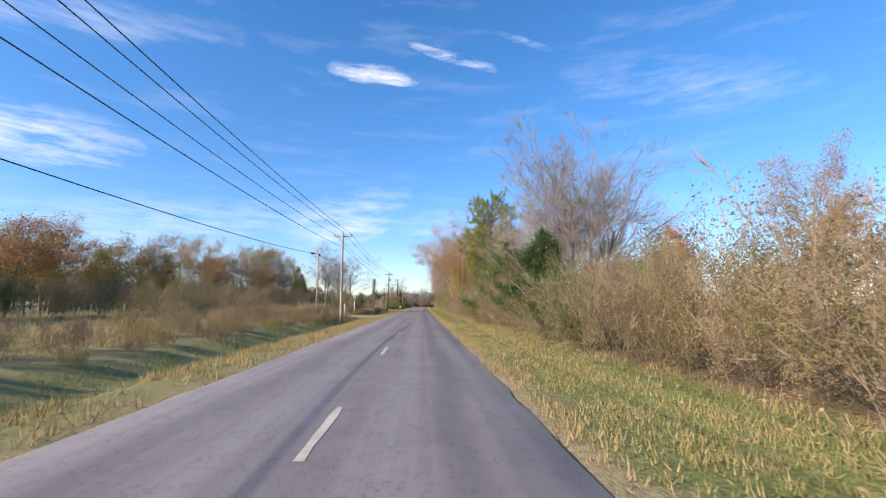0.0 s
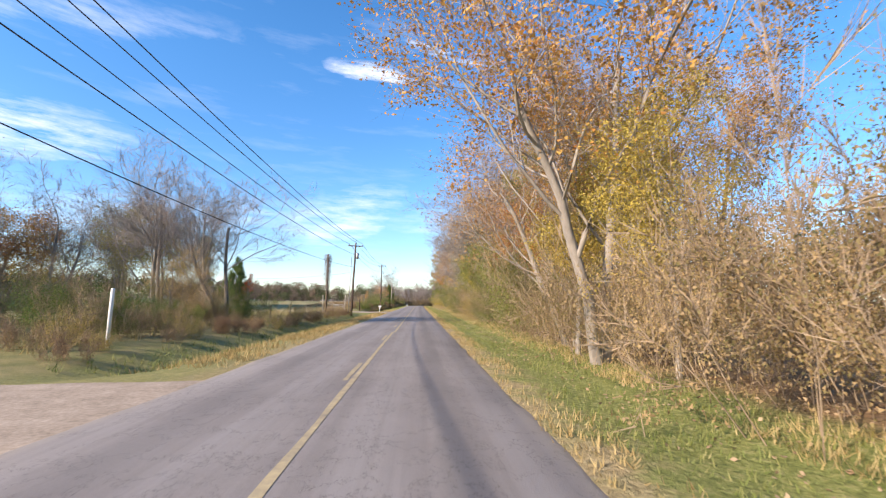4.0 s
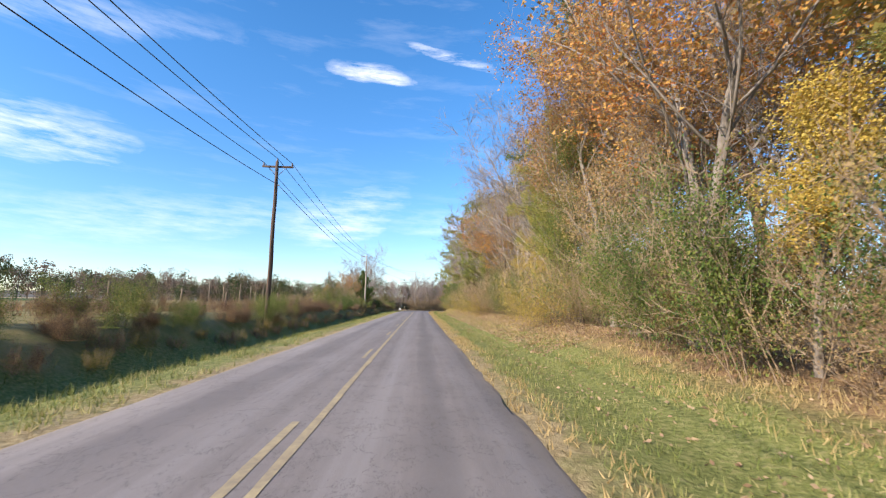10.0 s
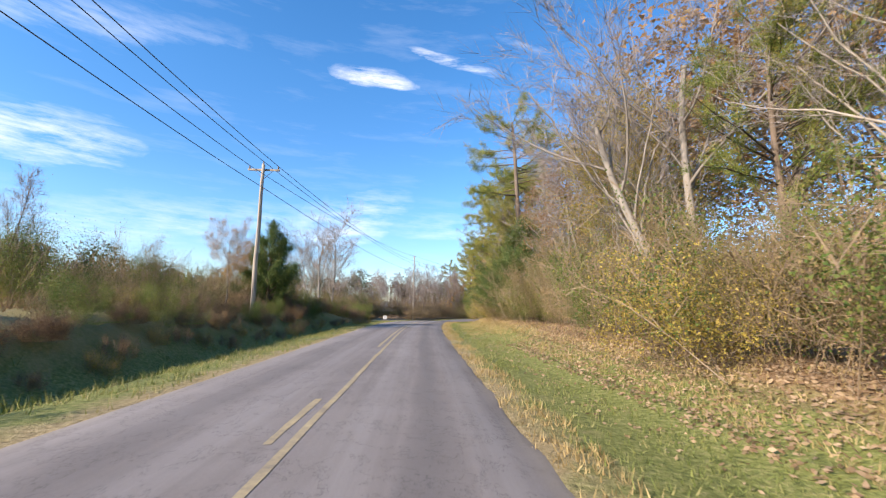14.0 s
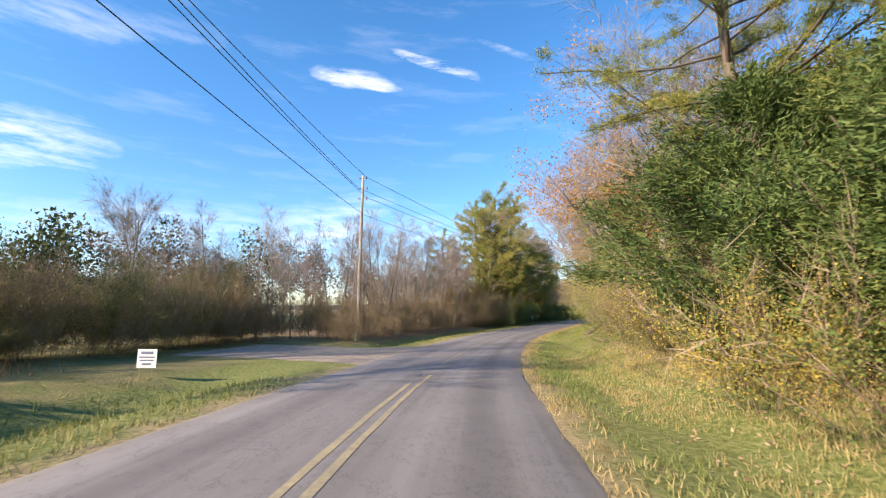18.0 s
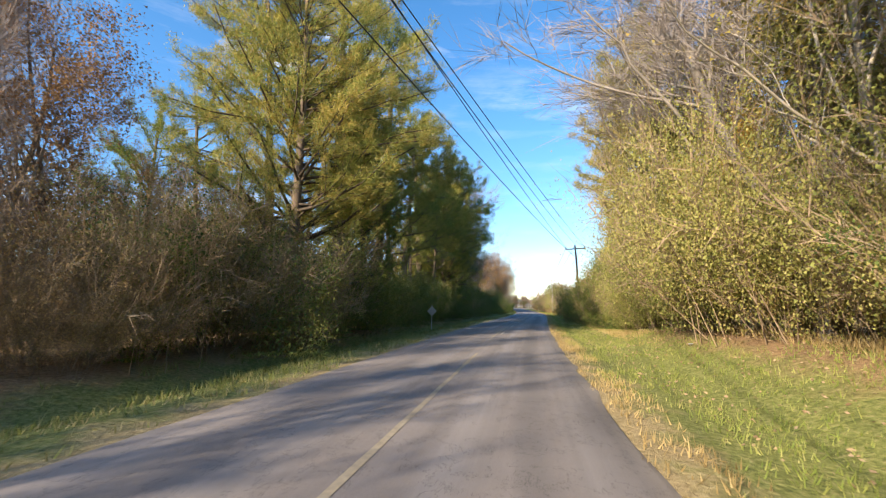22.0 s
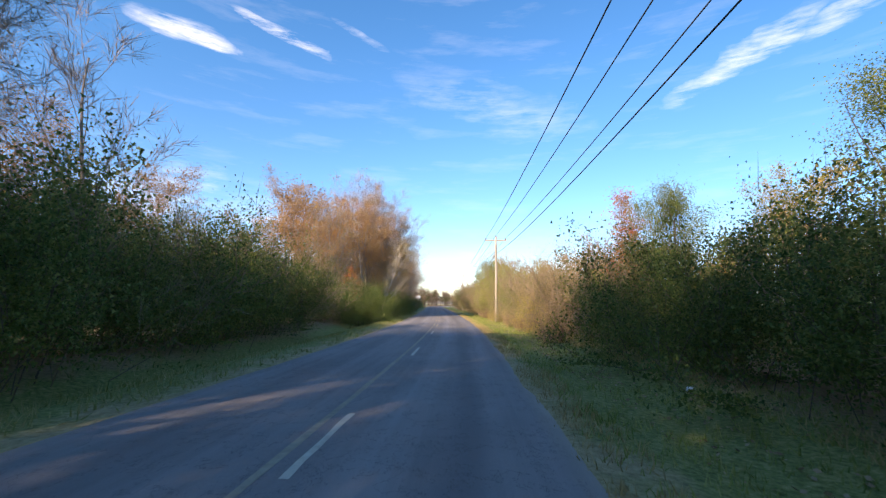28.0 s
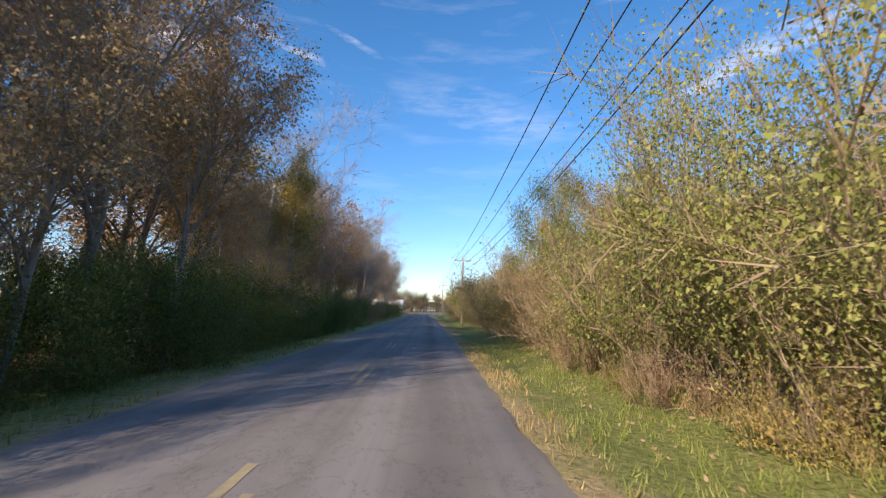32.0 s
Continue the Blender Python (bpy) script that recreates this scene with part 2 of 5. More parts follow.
GRASS_LUSH = leaf_material("lush_grass", [(0.12, 0.17, 0.035), (0.22, 0.28, 0.06), (0.34, 0.36, 0.1), (0.48, 0.43, 0.19)], 0.35)
GRASS_DRY = leaf_material("dry_grass", [(0.28, 0.2, 0.08), (0.44, 0.33, 0.15), (0.55, 0.42, 0.2), (0.26, 0.22, 0.07)], 0.3)
GRASS_LITTER = leaf_material("fallen_leaves", [(0.24, 0.15, 0.085), (0.36, 0.25, 0.15), (0.46, 0.34, 0.21), (0.2, 0.13, 0.08)], 0.2)
WEED = leaf_material("dead_weeds", [(0.12, 0.072, 0.048), (0.24, 0.144, 0.084), (0.36, 0.24, 0.12), (0.192, 0.18, 0.072)], 0.2)

POLE_WOOD = plain_material("weathered_pole_wood", (0.24, 0.2, 0.16), (0.54, 0.47, 0.38), 5.0, 0.9, stretch=(1, 1, 0.12))
DARK_POLE = plain_material("dark_pole_wood", (0.05, 0.035, 0.025), (0.16, 0.11, 0.08), 5.0, 0.9, stretch=(1, 1, 0.12))
POST_WOOD = plain_material("grey_post_wood", (0.14, 0.1, 0.07), (0.36, 0.29, 0.21), 6.0, 0.92, stretch=(1, 1, 0.2))
PALE_WOOD = plain_material("bleached_post_wood", (0.3, 0.26, 0.21), (0.55, 0.5, 0.42), 5.0, 0.9, stretch=(1, 1, 0.15))
WHITE_PAINT = plain_material("white_paint", (0.66, 0.64, 0.6), (0.84, 0.83, 0.8), 4.0, 0.6, relief=0.05)
STEEL = plain_material("galvanised_steel", (0.3, 0.3, 0.3), (0.52, 0.52, 0.51), 12.0, 0.5, 0.8, 0.05)
PORCELAIN = plain_material("brown_porcelain", (0.1, 0.07, 0.06), (0.3, 0.26, 0.24), 6.0, 0.25, relief=0)
WIRE = plain_material("aluminium_wire", (0.05, 0.05, 0.055), (0.1, 0.1, 0.11), 3.0, 0.6, 0.3, 0)
RUBBER = plain_material("black_cable", (0.015, 0.015, 0.016), (0.04, 0.04, 0.04), 3.0, 0.7, relief=0)
YELLOW = plain_material("worn_yellow_paint", (0.22, 0.19, 0.145), (0.5, 0.4, 0.22), 9.0, 0.8)
FAINT_LINE = plain_material("nearly_worn_off_paint", (0.2, 0.175, 0.14), (0.42, 0.36, 0.25), 9.0, 0.85)
PALE_LINE = plain_material("faded_line_paint", (0.36, 0.33, 0.27), (0.66, 0.6, 0.46), 9.0, 0.8)
BAR_INK = plain_material("dark_print", (0.12, 0.13, 0.2), (0.2, 0.22, 0.3), 9.0, 0.7, relief=0)
ROOF_TIN = plain_material("grey_roof", (0.3, 0.3, 0.3), (0.5, 0.5, 0.5), 3.0, 0.6)
LITTER = plain_material("white_plastic", (0.6, 0.6, 0.6), (0.85, 0.85, 0.84), 9.0, 0.5, relief=0)
GRAVEL = plain_material("pale_gravel", (0.2, 0.155, 0.11), (0.5, 0.4, 0.31), 14.0, 0.95, relief=0.8)


def asphalt_material():
    m, t, b = material("worn_asphalt", 0.88)
    uv = t.nodes.new("ShaderNodeUVMap").outputs[0]
    sp = t.nodes.new("ShaderNodeSeparateXYZ")
    t.links.new(uv, sp.inputs[0])
    across = sp.outputs[0]
    grain = noise_at(t, 55.0, 3.0, 0.7)
    blotch = noise_at(t, 0.35, 5.0, 0.6)
    long_streak = noise_at(t, 1.0, 5.0, 0.65, vec=uv, stretch=(2.6, 0.045, 1))
    patch = noise_at(t, 1.0, 3.0, 0.55, vec=uv, stretch=(0.5, 0.12, 1))
    v = calc(t, "ADD", calc(t, "MULTIPLY", grain, 0.3), calc(t, "ADD", calc(t, "MULTIPLY", blotch, 0.35), calc(t, "MULTIPLY", long_streak, 0.4)))
    col = ramp(t, v, [(0.25, (0.125, 0.112, 0.106)), (0.5, (0.21, 0.188, 0.176)), (0.8, (0.31, 0.285, 0.268))])
    # two wheel tracks polished pale, an oily dark one down the lane's middle
    for mid, wide, tone, gain in ((1.0, 0.42, (0.33, 0.31, 0.3), 0.3), (2.75, 0.4, (0.33, 0.31, 0.3), 0.25), (1.95, 0.35, (0.1, 0.094, 0.094), 0.42),
                                  (-1.0, 0.42, (0.33, 0.31, 0.3), 0.25), (-2.75, 0.4, (0.33, 0.31, 0.3), 0.25), (-1.9, 0.35, (0.1, 0.094, 0.094), 0.22)):
        wander = calc(t, "ADD", across, calc(t, "MULTIPLY", calc(t, "SUBTRACT", patch, 0.5), 0.9))
        u = calc(t, "DIVIDE", calc(t, "SUBTRACT", wander, mid), wide)
        f = calc(t, "MULTIPLY", calc(t, "SUBTRACT", 1.0, calc(t, "MULTIPLY", u, u), clamp=True), calc(t, "MULTIPLY", long_streak, gain * 1.9))
        col = blend(t, f, col, tone)
    crack_wave = noise_at(t, 1.2, 6.0, 0.7, vec=uv, stretch=(1.1, 0.8, 1))
    crack = calc(t, "LESS_THAN", calc(t, "ABSOLUTE", calc(t, "SUBTRACT", crack_wave, 0.5)), 0.0035)
    col = blend(t, calc(t, "MULTIPLY", crack, 0.55), col, (0.05, 0.047, 0.046))
    dust = calc(t, "MULTIPLY", calc(t, "SUBTRACT", calc(t, "ABSOLUTE", across), 3.05, clamp=True), calc(t, "MULTIPLY", blotch, 3.0), clamp=True)
    col = blend(t, dust, col, (0.4, 0.34, 0.26))
    t.links.new(col, b.inputs["Base Color"])
    bump(t, b, calc(t, "ADD", grain, calc(t, "MULTIPLY", crack, -2.0)), 0.5, 0.012)
    return m


def ground_material():
    """Soil, mown grass, dry fringe and fallen leaves, laid out by the distance from the road (the UV's x)."""
    m, t, b = material("roadside_ground", 0.95)
    uv = t.nodes.new("ShaderNodeUVMap").outputs[0]
    sp = t.nodes.new("ShaderNodeSeparateXYZ")
    t.links.new(uv, sp.inputs[0])
    d, s = sp.outputs[0], sp.outputs[1]
    fine = noise_at(t, 9.0, 5.0, 0.7)
    mid = noise_at(t, 0.9, 4.0, 0.6)
    big = noise_at(t, 0.06, 3.0, 0.55)
    green = ramp(t, fine, [(0.3, (0.08, 0.1, 0.028)), (0.5, (0.2, 0.22, 0.06)), (0.72, (0.38, 0.34, 0.15))])
    dry = ramp(t, fine, [(0.25, (0.2, 0.15, 0.07)), (0.55, (0.4, 0.31, 0.16)), (0.8, (0.52, 0.42, 0.24))])
    litter = ramp(t, fine, [(0.25, (0.12, 0.075, 0.04)), (0.5, (0.3, 0.19, 0.1)), (0.8, (0.46, 0.32, 0.19))])
    field = ramp(t, calc(t, "ADD", calc(t, "MULTIPLY", mid, 0.5), calc(t, "MULTIPLY", big, 0.5)), [(0.3, (0.09, 0.12, 0.03)), (0.5, (0.26, 0.22, 0.09)), (0.75, (0.42, 0.33, 0.16))])
    wob = calc(t, "MULTIPLY", calc(t, "SUBTRACT", mid, 0.5), 3.2)
    ad = calc(t, "ADD", calc(t, "ABSOLUTE", d), wob)
    col = blend(t, calc(t, "MULTIPLY", calc(t, "SUBTRACT", ad, 3.5), 1.1, clamp=True), dry, green)
    right = calc(t, "GREATER_THAN", d, 0.0)
    leafy = calc(t, "MULTIPLY", calc(t, "SUBTRACT", ad, 7.4), 0.6, clamp=True)
    col = blend(t, calc(t, "MULTIPLY", leafy, right), col, litter)
    wild = calc(t, "MULTIPLY", calc(t, "SUBTRACT", ad, 8.0), 0.6, clamp=True)
    left = calc(t, "SUBTRACT", 1.0, right)
    col = blend(t, calc(t, "MULTIPLY", wild, left), col, field)
    tired = calc(t, "MULTIPLY", calc(t, "MULTIPLY", left, calc(t, "LESS_THAN", s, 150.0)), 0.55)
    col = blend(t, tired, col, field)
    # wood floor to the left past the bend
    wood = calc(t, "MULTIPLY", calc(t, "MULTIPLY", calc(t, "SUBTRACT", s, 300.0), 0.1, clamp=True), wild)
    col = blend(t, calc(t, "MULTIPLY", wood, left), col, litter)
    # a sown field, dark green, and stubble beyond it
    sown = calc(t, "MULTIPLY", calc(t, "LESS_THAN", d, -48.0), calc(t, "GREATER_THAN", calc(t, "ADD", d, calc(t, "MULTIPLY", big, 14.0)), -104.0))
    sown = calc(t, "MULTIPLY", sown, calc(t, "GREATER_THAN", s, 120.0))
    col = blend(t, sown, col, blend(t, fine, (0.03, 0.06, 0.015), (0.07, 0.12, 0.03)))
    stubble = calc(t, "LESS_THAN", calc(t, "ADD", d, calc(t, "MULTIPLY", big, 14.0)), -104.0)
    col = blend(t, stubble, col, blend(t, mid, (0.34, 0.26, 0.13), (0.52, 0.42, 0.24)))
    t.links.new(col, b.inputs["Base Color"])
    bump(t, b, calc(t, "ADD", fine, mid), 0.9, 0.08)
    return m


ASPHALT, GROUND = asphalt_material(), ground_material()

# ---- helpers for meshes ----


def mesh_of(name, verts, faces, mat, smooth=False):
    me = bpy.data.meshes.new(name)
    if isinstance(faces, np.ndarray):
        n, k = faces.shape
        me.vertices.add(len(verts))
        me.vertices.foreach_set("co", np.asarray(verts, np.float32).ravel())
        me.loops.add(n * k)
        me.loops.foreach_set("vertex_index", faces.astype(np.int32).ravel())
        me.polygons.add(n)
        me.polygons.foreach_set("loop_start", np.arange(n, dtype=np.int32) * k)
        me.update(calc_edges=True)
    else:
        me.from_pydata([tuple(v) for v in verts], [], [tuple(f) for f in faces])
    me.materials.append(mat)
    if smooth:
        me.polygons.foreach_set("use_smooth", [True] * len(me.polygons))
    return me


def part(name, me, parent, label=""):
    """One mesh object under a thing or a part."""
    if isinstance(me, bmesh.types.BMesh):
        raise TypeError("meshes only")
    ob = new(name, me)
    ob.parent = parent
    if label:
        ob["label"] = label
    return ob


def thing(name, label, category, group="", kind=""):
    return tagged(new(name), label, category, group, kind)


class Shape:
    """Vertices and faces gathered into one mesh."""

    def __init__(self):
        self.v, self.f = [], []

    def tube(self, pts, radii, n=6, cap=True):
        base = len(self.v)
        p = np.asarray(pts, float)
        a = np.empty_like(p)
        a[1:-1], a[0], a[-1] = p[2:] - p[:-2], p[1] - p[0], p[-1] - p[-2]
        a /= np.sqrt((a * a).sum(1, keepdims=True)) + 1e-9
        ref = np.where(np.abs(a[:, 2:3]) > 0.8, (0.31, 0.92, 0.23), (0.0, 0.0, 1.0))
        u = a[:, (1, 2, 0)] * ref[:, (2, 0, 1)] - a[:, (2, 0, 1)] * ref[:, (1, 2, 0)]
        u /= np.sqrt((u * u).sum(1, keepdims=True)) + 1e-9
        w = a[:, (1, 2, 0)] * u[:, (2, 0, 1)] - a[:, (2, 0, 1)] * u[:, (1, 2, 0)]
        turn = 6.28319 * np.arange(n) / n
        ring = np.cos(turn)[None, :, None] * u[:, None] + np.sin(turn)[None, :, None] * w[:, None]
        self.v.extend((p[:, None] + np.asarray(radii, float)[:, None, None] * ring).reshape(-1, 3).tolist())
        for i in range(len(pts) - 1):
            for k in range(n):
                q, r = base + i * n, base + (i + 1) * n
                self.f.append((q + k, q + (k + 1) % n, r + (k + 1) % n, r + k))
        if cap:
            self.f.append(tuple(base + (len(pts) - 1) * n + k for k in range(n)))
            self.f.append(tuple(base + n - 1 - k for k in range(n)))
        return self

    def box(self, centre, size, turn=0.0, tip=0.0, chamfer=0.0):
        """A box, turned about z and tipped about its own y, its upright edges cut off by the chamfer."""
        hx, hy, hz = (v / 2 for v in size)
        c = chamfer
        ring = ([(-hx + c, -hy), (hx - c, -hy), (hx, -hy + c), (hx, hy - c), (hx - c, hy), (-hx + c, hy), (-hx, hy - c), (-hx, -hy + c)]
                if c else [(-hx, -hy), (hx, -hy), (hx, hy), (-hx, hy)])
        n, base = len(ring), len(self.v)
        m = Matrix.Rotation(turn, 3, "Z") @ Matrix.Rotation(tip, 3, "Y")
        for z in (-hz, hz):
            for x, y in ring:
                self.v.append(np.array(m @ Vector((x, y, z))) + np.array(centre))
        for k in range(n):
            self.f.append((base + k, base + (k + 1) % n, base + n + (k + 1) % n, base + n + k))
        self.f.append(tuple(base + n + k for k in range(n)))
        self.f.append(tuple(base + n - 1 - k for k in range(n)))
        return self

    def blades(self, verts, faces):
        """Faces given as numpy arrays."""
        if not len(self.v):
            self.v, self.f = verts, faces
            return self
        if isinstance(self.f, np.ndarray):
            self.v, self.f = list(self.v), self.f.tolist()
        base = len(self.v)
        self.v.extend(verts)
        self.f.extend((faces + base).tolist())
        return self

    def mesh(self, name, mat, smooth=False):
        return mesh_of(name, self.v, self.f, mat, smooth)


# ---- ground and road ----
HALF = 3.35


def wave(s, k):
    return math.sin(s * 0.11 * k + k) * 0.5 + math.sin(s * 0.043 + 2.1 * k) * 0.5


def ground_z(s, d):
    """The ground's height: a verge, a ditch to the left, a low bank to the right."""
    z = road_z(s)
    a = abs(d)
    if a < HALF + 0.05:
        return z - 0.06
    if d > 0:
        bank = 0.95 * min(max((s - 145) / 25, 0), 1) * min(max((366 - s) / 12, 0), 1)
        u = min(max((d - 6.0) / 4.0, 0), 1)
        dip = -0.16 * math.exp(-((d - 5.6) / 1.2) ** 2)
        return z - 0.04 + dip + (bank + 0.12 * wave(s, 1)) * u * u * (3 - 2 * u)
    drive = max(math.exp(-((s - 66) / 5.0) ** 4), math.exp(-((s - 134) / 5.5) ** 4), math.exp(-((s - 293) / 9.0) ** 4))
    ditch = -0.62 * math.exp(-((a - 7.2) / 1.5) ** 2) * (1 - drive)
    u = min(max((a - 7.6) / 2.9, 0), 1)
    u = u * u * (3 - 2 * u)
    rise = 1.15 * min(max((s - 140) / 15, 0), 1) * min(max((272 - s) / 15, 0), 1)
    return z - 0.04 + ditch + u * rise * (1 + 0.25 * wave(s, 2)) + 0.05 * wave(s, 3) * u


def at(s, d, up=0.0):
    x, y = on_road(s, d)
    return Vector((x, y, ground_z(s, d) + up))


def stations(a, b, near):
    out, s = [], a
    while s < b:
        out.append(s)
        s += near if -30 < s < 560 else 25
    return out + [b]


def build_ground():
    cols = [-45, -36, -28, -21, -16, -13, -11, -10, -9, -8.3, -7.6, -7, -6.4, -5.8, -5.2, -4.6, -4, -HALF - 0.1, -HALF + 0.3, 0,
            HALF - 0.3, HALF + 0.1, 4, 4.6, 5.2, 5.8, 6.4, 7, 7.7, 8.5, 9.3, 10.2, 11.5, 13, 16, 21, 28, 36, 45]
    ss = stations(-350, 2000, 2.0)
    vs, uvs, fs = [], [], []
    outer = (1.35, 2.0, 3.4, 6.5, 14.0)
    mid_s = 230
    pl, pr = np.array(on_road(mid_s, 330)), np.array(on_road(mid_s, -330))
    for s in ss:
        row = []
        for d in cols:
            p = at(s, d)
            row.append((p.x, p.y, p.z, d))
        edge_l, edge_r = np.array(row[0][:2]), np.array(row[-1][:2])
        left = []
        for k in outer:
            q = pl + (edge_l - pl) * k
            left.append((q[0], q[1], row[0][2] + 0.02 * wave(s, 4), -45 - (k - 1) * 380))
        right = []
        for k in outer:
            q = pr + (edge_r - pr) * k
            right.append((q[0], q[1], row[-1][2], 45 + (k - 1) * 380))
        row = left[::-1] + row + right
        vs += [r[:3] for r in row]
        uvs += [(r[3], s) for r in row]
    n = len(cols) + 2 * len(outer)
    for i in range(len(ss) - 1):
        for k in range(n - 1):
            fs.append((i * n + k, i * n + k + 1, (i + 1) * n + k + 1, (i + 1) * n + k))
    me = mesh_of("ground", vs, fs, GROUND, True)
    layer = me.uv_layers.new(name="across")
    loops = np.zeros(len(me.loops), dtype=np.int32)
    me.loops.foreach_get("vertex_index", loops)
    layer.data.foreach_set("uv", np.array(uvs, dtype=np.float32)[loops].ravel())
    tagged(new("ground", me), "grassy verges, ditches, fields and leaf-strewn wood floor", "ground", kind="structure")


def build_road():
    ds = [-HALF, -HALF + 0.12, -2.2, -1.1, 0, 1.1, 2.2, HALF - 0.12, HALF]
    ss = stations(-350, 2000, 1.0)
    rng = np.random.default_rng(3)
    vs, uvs, fs = [], [], []
    for s in ss:
        jag = rng.normal(0, 0.05, 2)
        for k, d in enumerate(ds):
            e = d + (jag[0] if k == 0 else jag[1] if k == len(ds) - 1 else 0)
            x, y = on_road(s, e)
            crown = 0.045 * (1 - (d / HALF) ** 2)
            vs.append((x, y, road_z(s) + crown - (0.05 if k in (0, len(ds) - 1) else 0.0)))
            uvs.append((e, s))
    n = len(ds)
    for i in range(len(ss) - 1):
        for k in range(n - 1):
            fs.append((i * n + k, i * n + k + 1, (i + 1) * n + k + 1, (i + 1) * n + k))
    me = mesh_of("road", vs, fs, ASPHALT, True)
    layer = me.uv_layers.new(name="across")
    loops = np.zeros(len(me.loops), dtype=np.int32)
    me.loops.foreach_get("vertex_index", loops)
    layer.data.foreach_set("uv", np.array(uvs, dtype=np.float32)[loops].ravel())
    return tagged(new("road", me), "worn grey asphalt two-lane country road with faded yellow lines", "road", kind="structure")


build_ground()
road = build_road()


def stripe(d, s0, s1, mat, wide=0.12, name="centre_line"):
    """A painted line, with worn ragged ends and sides, a few millimetres thick."""
    rng = np.random.default_rng(int(s0 * 10 + d * 1000) % 99991)
    ss = np.append(np.arange(s0, s1, 1.0 if s1 - s0 > 6 else 0.5), s1)
    sh = Shape()
    for s in ss:
        a, b = rng.normal(0, 0.008, 2)
        z = road_z(s) + 0.045 * (1 - (d / HALF) ** 2) + 0.005
        for e in (d - wide / 2 + a, d + wide / 2 + b):
            x, y = on_road(s, e)
            sh.v.append((x, y, z))
    for i in range(len(ss) - 1):
        sh.f.append((2 * i, 2 * i + 1, 2 * i + 3, 2 * i + 2))
    part(name, sh.mesh(name, mat), road)


# dashes alone at first, then a full line with dashes, then a double line through the bend
MIDDLE = 0.05
s = 5.2
while s < 50:
    stripe(MIDDLE, s, s + 2.6, PALE_LINE if s < 24 else YELLOW)
    s += 10.4
stripe(MIDDLE, 53, 84, YELLOW)
stripe(MIDDLE + 0.12, 84, 225, YELLOW)
s = 58.0
while s < 222:
    stripe(MIDDLE - 0.17, s, s + 2.8, YELLOW)
    s += 10.4
stripe(MIDDLE + 0.14, 225, 285, YELLOW)
stripe(MIDDLE - 0.16, 228, 283, YELLOW)
stripe(MIDDLE, 288, 345, FAINT_LINE, 0.1)
stripe(MIDDLE - 0.16, 352, 436, FAINT_LINE, 0.1)
s = 356.0
while s < 436:
    stripe(MIDDLE + 0.13, s, s + 2.6, PALE_LINE, 0.1)
    s += 10.4
s = 438.0
while s < 640:
    stripe(MIDDLE - 0.14, s, s + 3.2, YELLOW)
    stripe(MIDDLE + 0.14, s - 0.6, s + 2.4, YELLOW)
    s += 9.0

# ---- plants: a few of each kind are grown, and stand along the road at many sizes and turns ----


def unit(v):
    return v / (np.linalg.norm(v, axis=-1, keepdims=True) + 1e-9)


def grow(out, rng, p, d, length, r, level, spec):
    """A limb of some segments, with its children; out takes (points, radii, level)."""
    n = spec.get("segs", (7, 5, 3, 2))[level]
    pts, dd = [np.array(p, float)], np.array(d, float)
    for _ in range(n):
        dd = unit(dd + rng.normal(0, spec["wob"][level], 3) + np.array((0, 0, spec["up"][level])))
        pts.append(pts[-1] + dd * length / n)
    radii = np.linspace(r, r * (0.35 if level else spec.get("taper", 0.3)), n + 1)
    out.append((pts, radii, level))
    if level + 1 >= spec["levels"]:
        return
    count, lo, ratio, open_angle = spec["kids"][level]
    for k in range(count):
        f = lo + (1 - lo) * (k + rng.uniform(0, 1)) / count
        i = min(int(f * n), n - 1)
        q = pts[i] + (pts[i + 1] - pts[i]) * (f * n - i)
        axis = unit(pts[i + 1] - pts[i])
        side = unit(np.cross(axis, unit(rng.normal(0, 1, 3))))
        a = radians(rng.uniform(open_angle * 0.65, open_angle * 1.25))
        kid = unit(axis * math.cos(a) + side * math.sin(a))
        shrink = spec.get("shape", lambda x: 1.15 - 0.6 * x)(f) if level == 0 else 1.1 - 0.5 * f
        grow(out, rng, q, kid, length * ratio * shrink * rng.uniform(0.75, 1.2), np.interp(f, np.linspace(0, 1, n + 1), radii) * rng.uniform(0.34, 0.5) * (0.8 if level else 1.0), level + 1, spec)


def diamonds(rng, centres, size, flat=0.0, slim=0.55, out=None):
    """One four-sided leaf at each centre, turned at random; out: a way that they point along."""
    n = len(centres)
    a = rng.normal(0, 1, (n, 3))
    if out is not None:
        a = a * 0.45 + out
    a[:, 2] *= 1 - flat
    a = unit(a)
    b = unit(np.cross(a, rng.normal(0, 1, (n, 3))))
    s = (size * rng.uniform(0.6, 1.35, n))[:, None]
    v = np.stack([centres - a * s, centres + b * s * slim, centres + a * s, centres - b * s * slim], 1).reshape(-1, 3)
    return v, np.arange(n * 4).reshape(n, 4)


def leaflets(rng, centres, size):
    """One three-cornered leaf at each centre, turned at random."""
    n = len(centres)
    a = unit(rng.normal(0, 1, (n, 3)))
    b = unit(np.cross(a, rng.normal(0, 1, (n, 3))))
    s = (size * rng.uniform(0.6, 1.4, n))[:, None]
    v = np.stack([centres - a * s * 0.7 - b * s * 0.6, centres - a * s * 0.5 + b * s * 0.7, centres + a * s], 1).reshape(-1, 3)
    return v, np.arange(n * 3).reshape(n, 3)


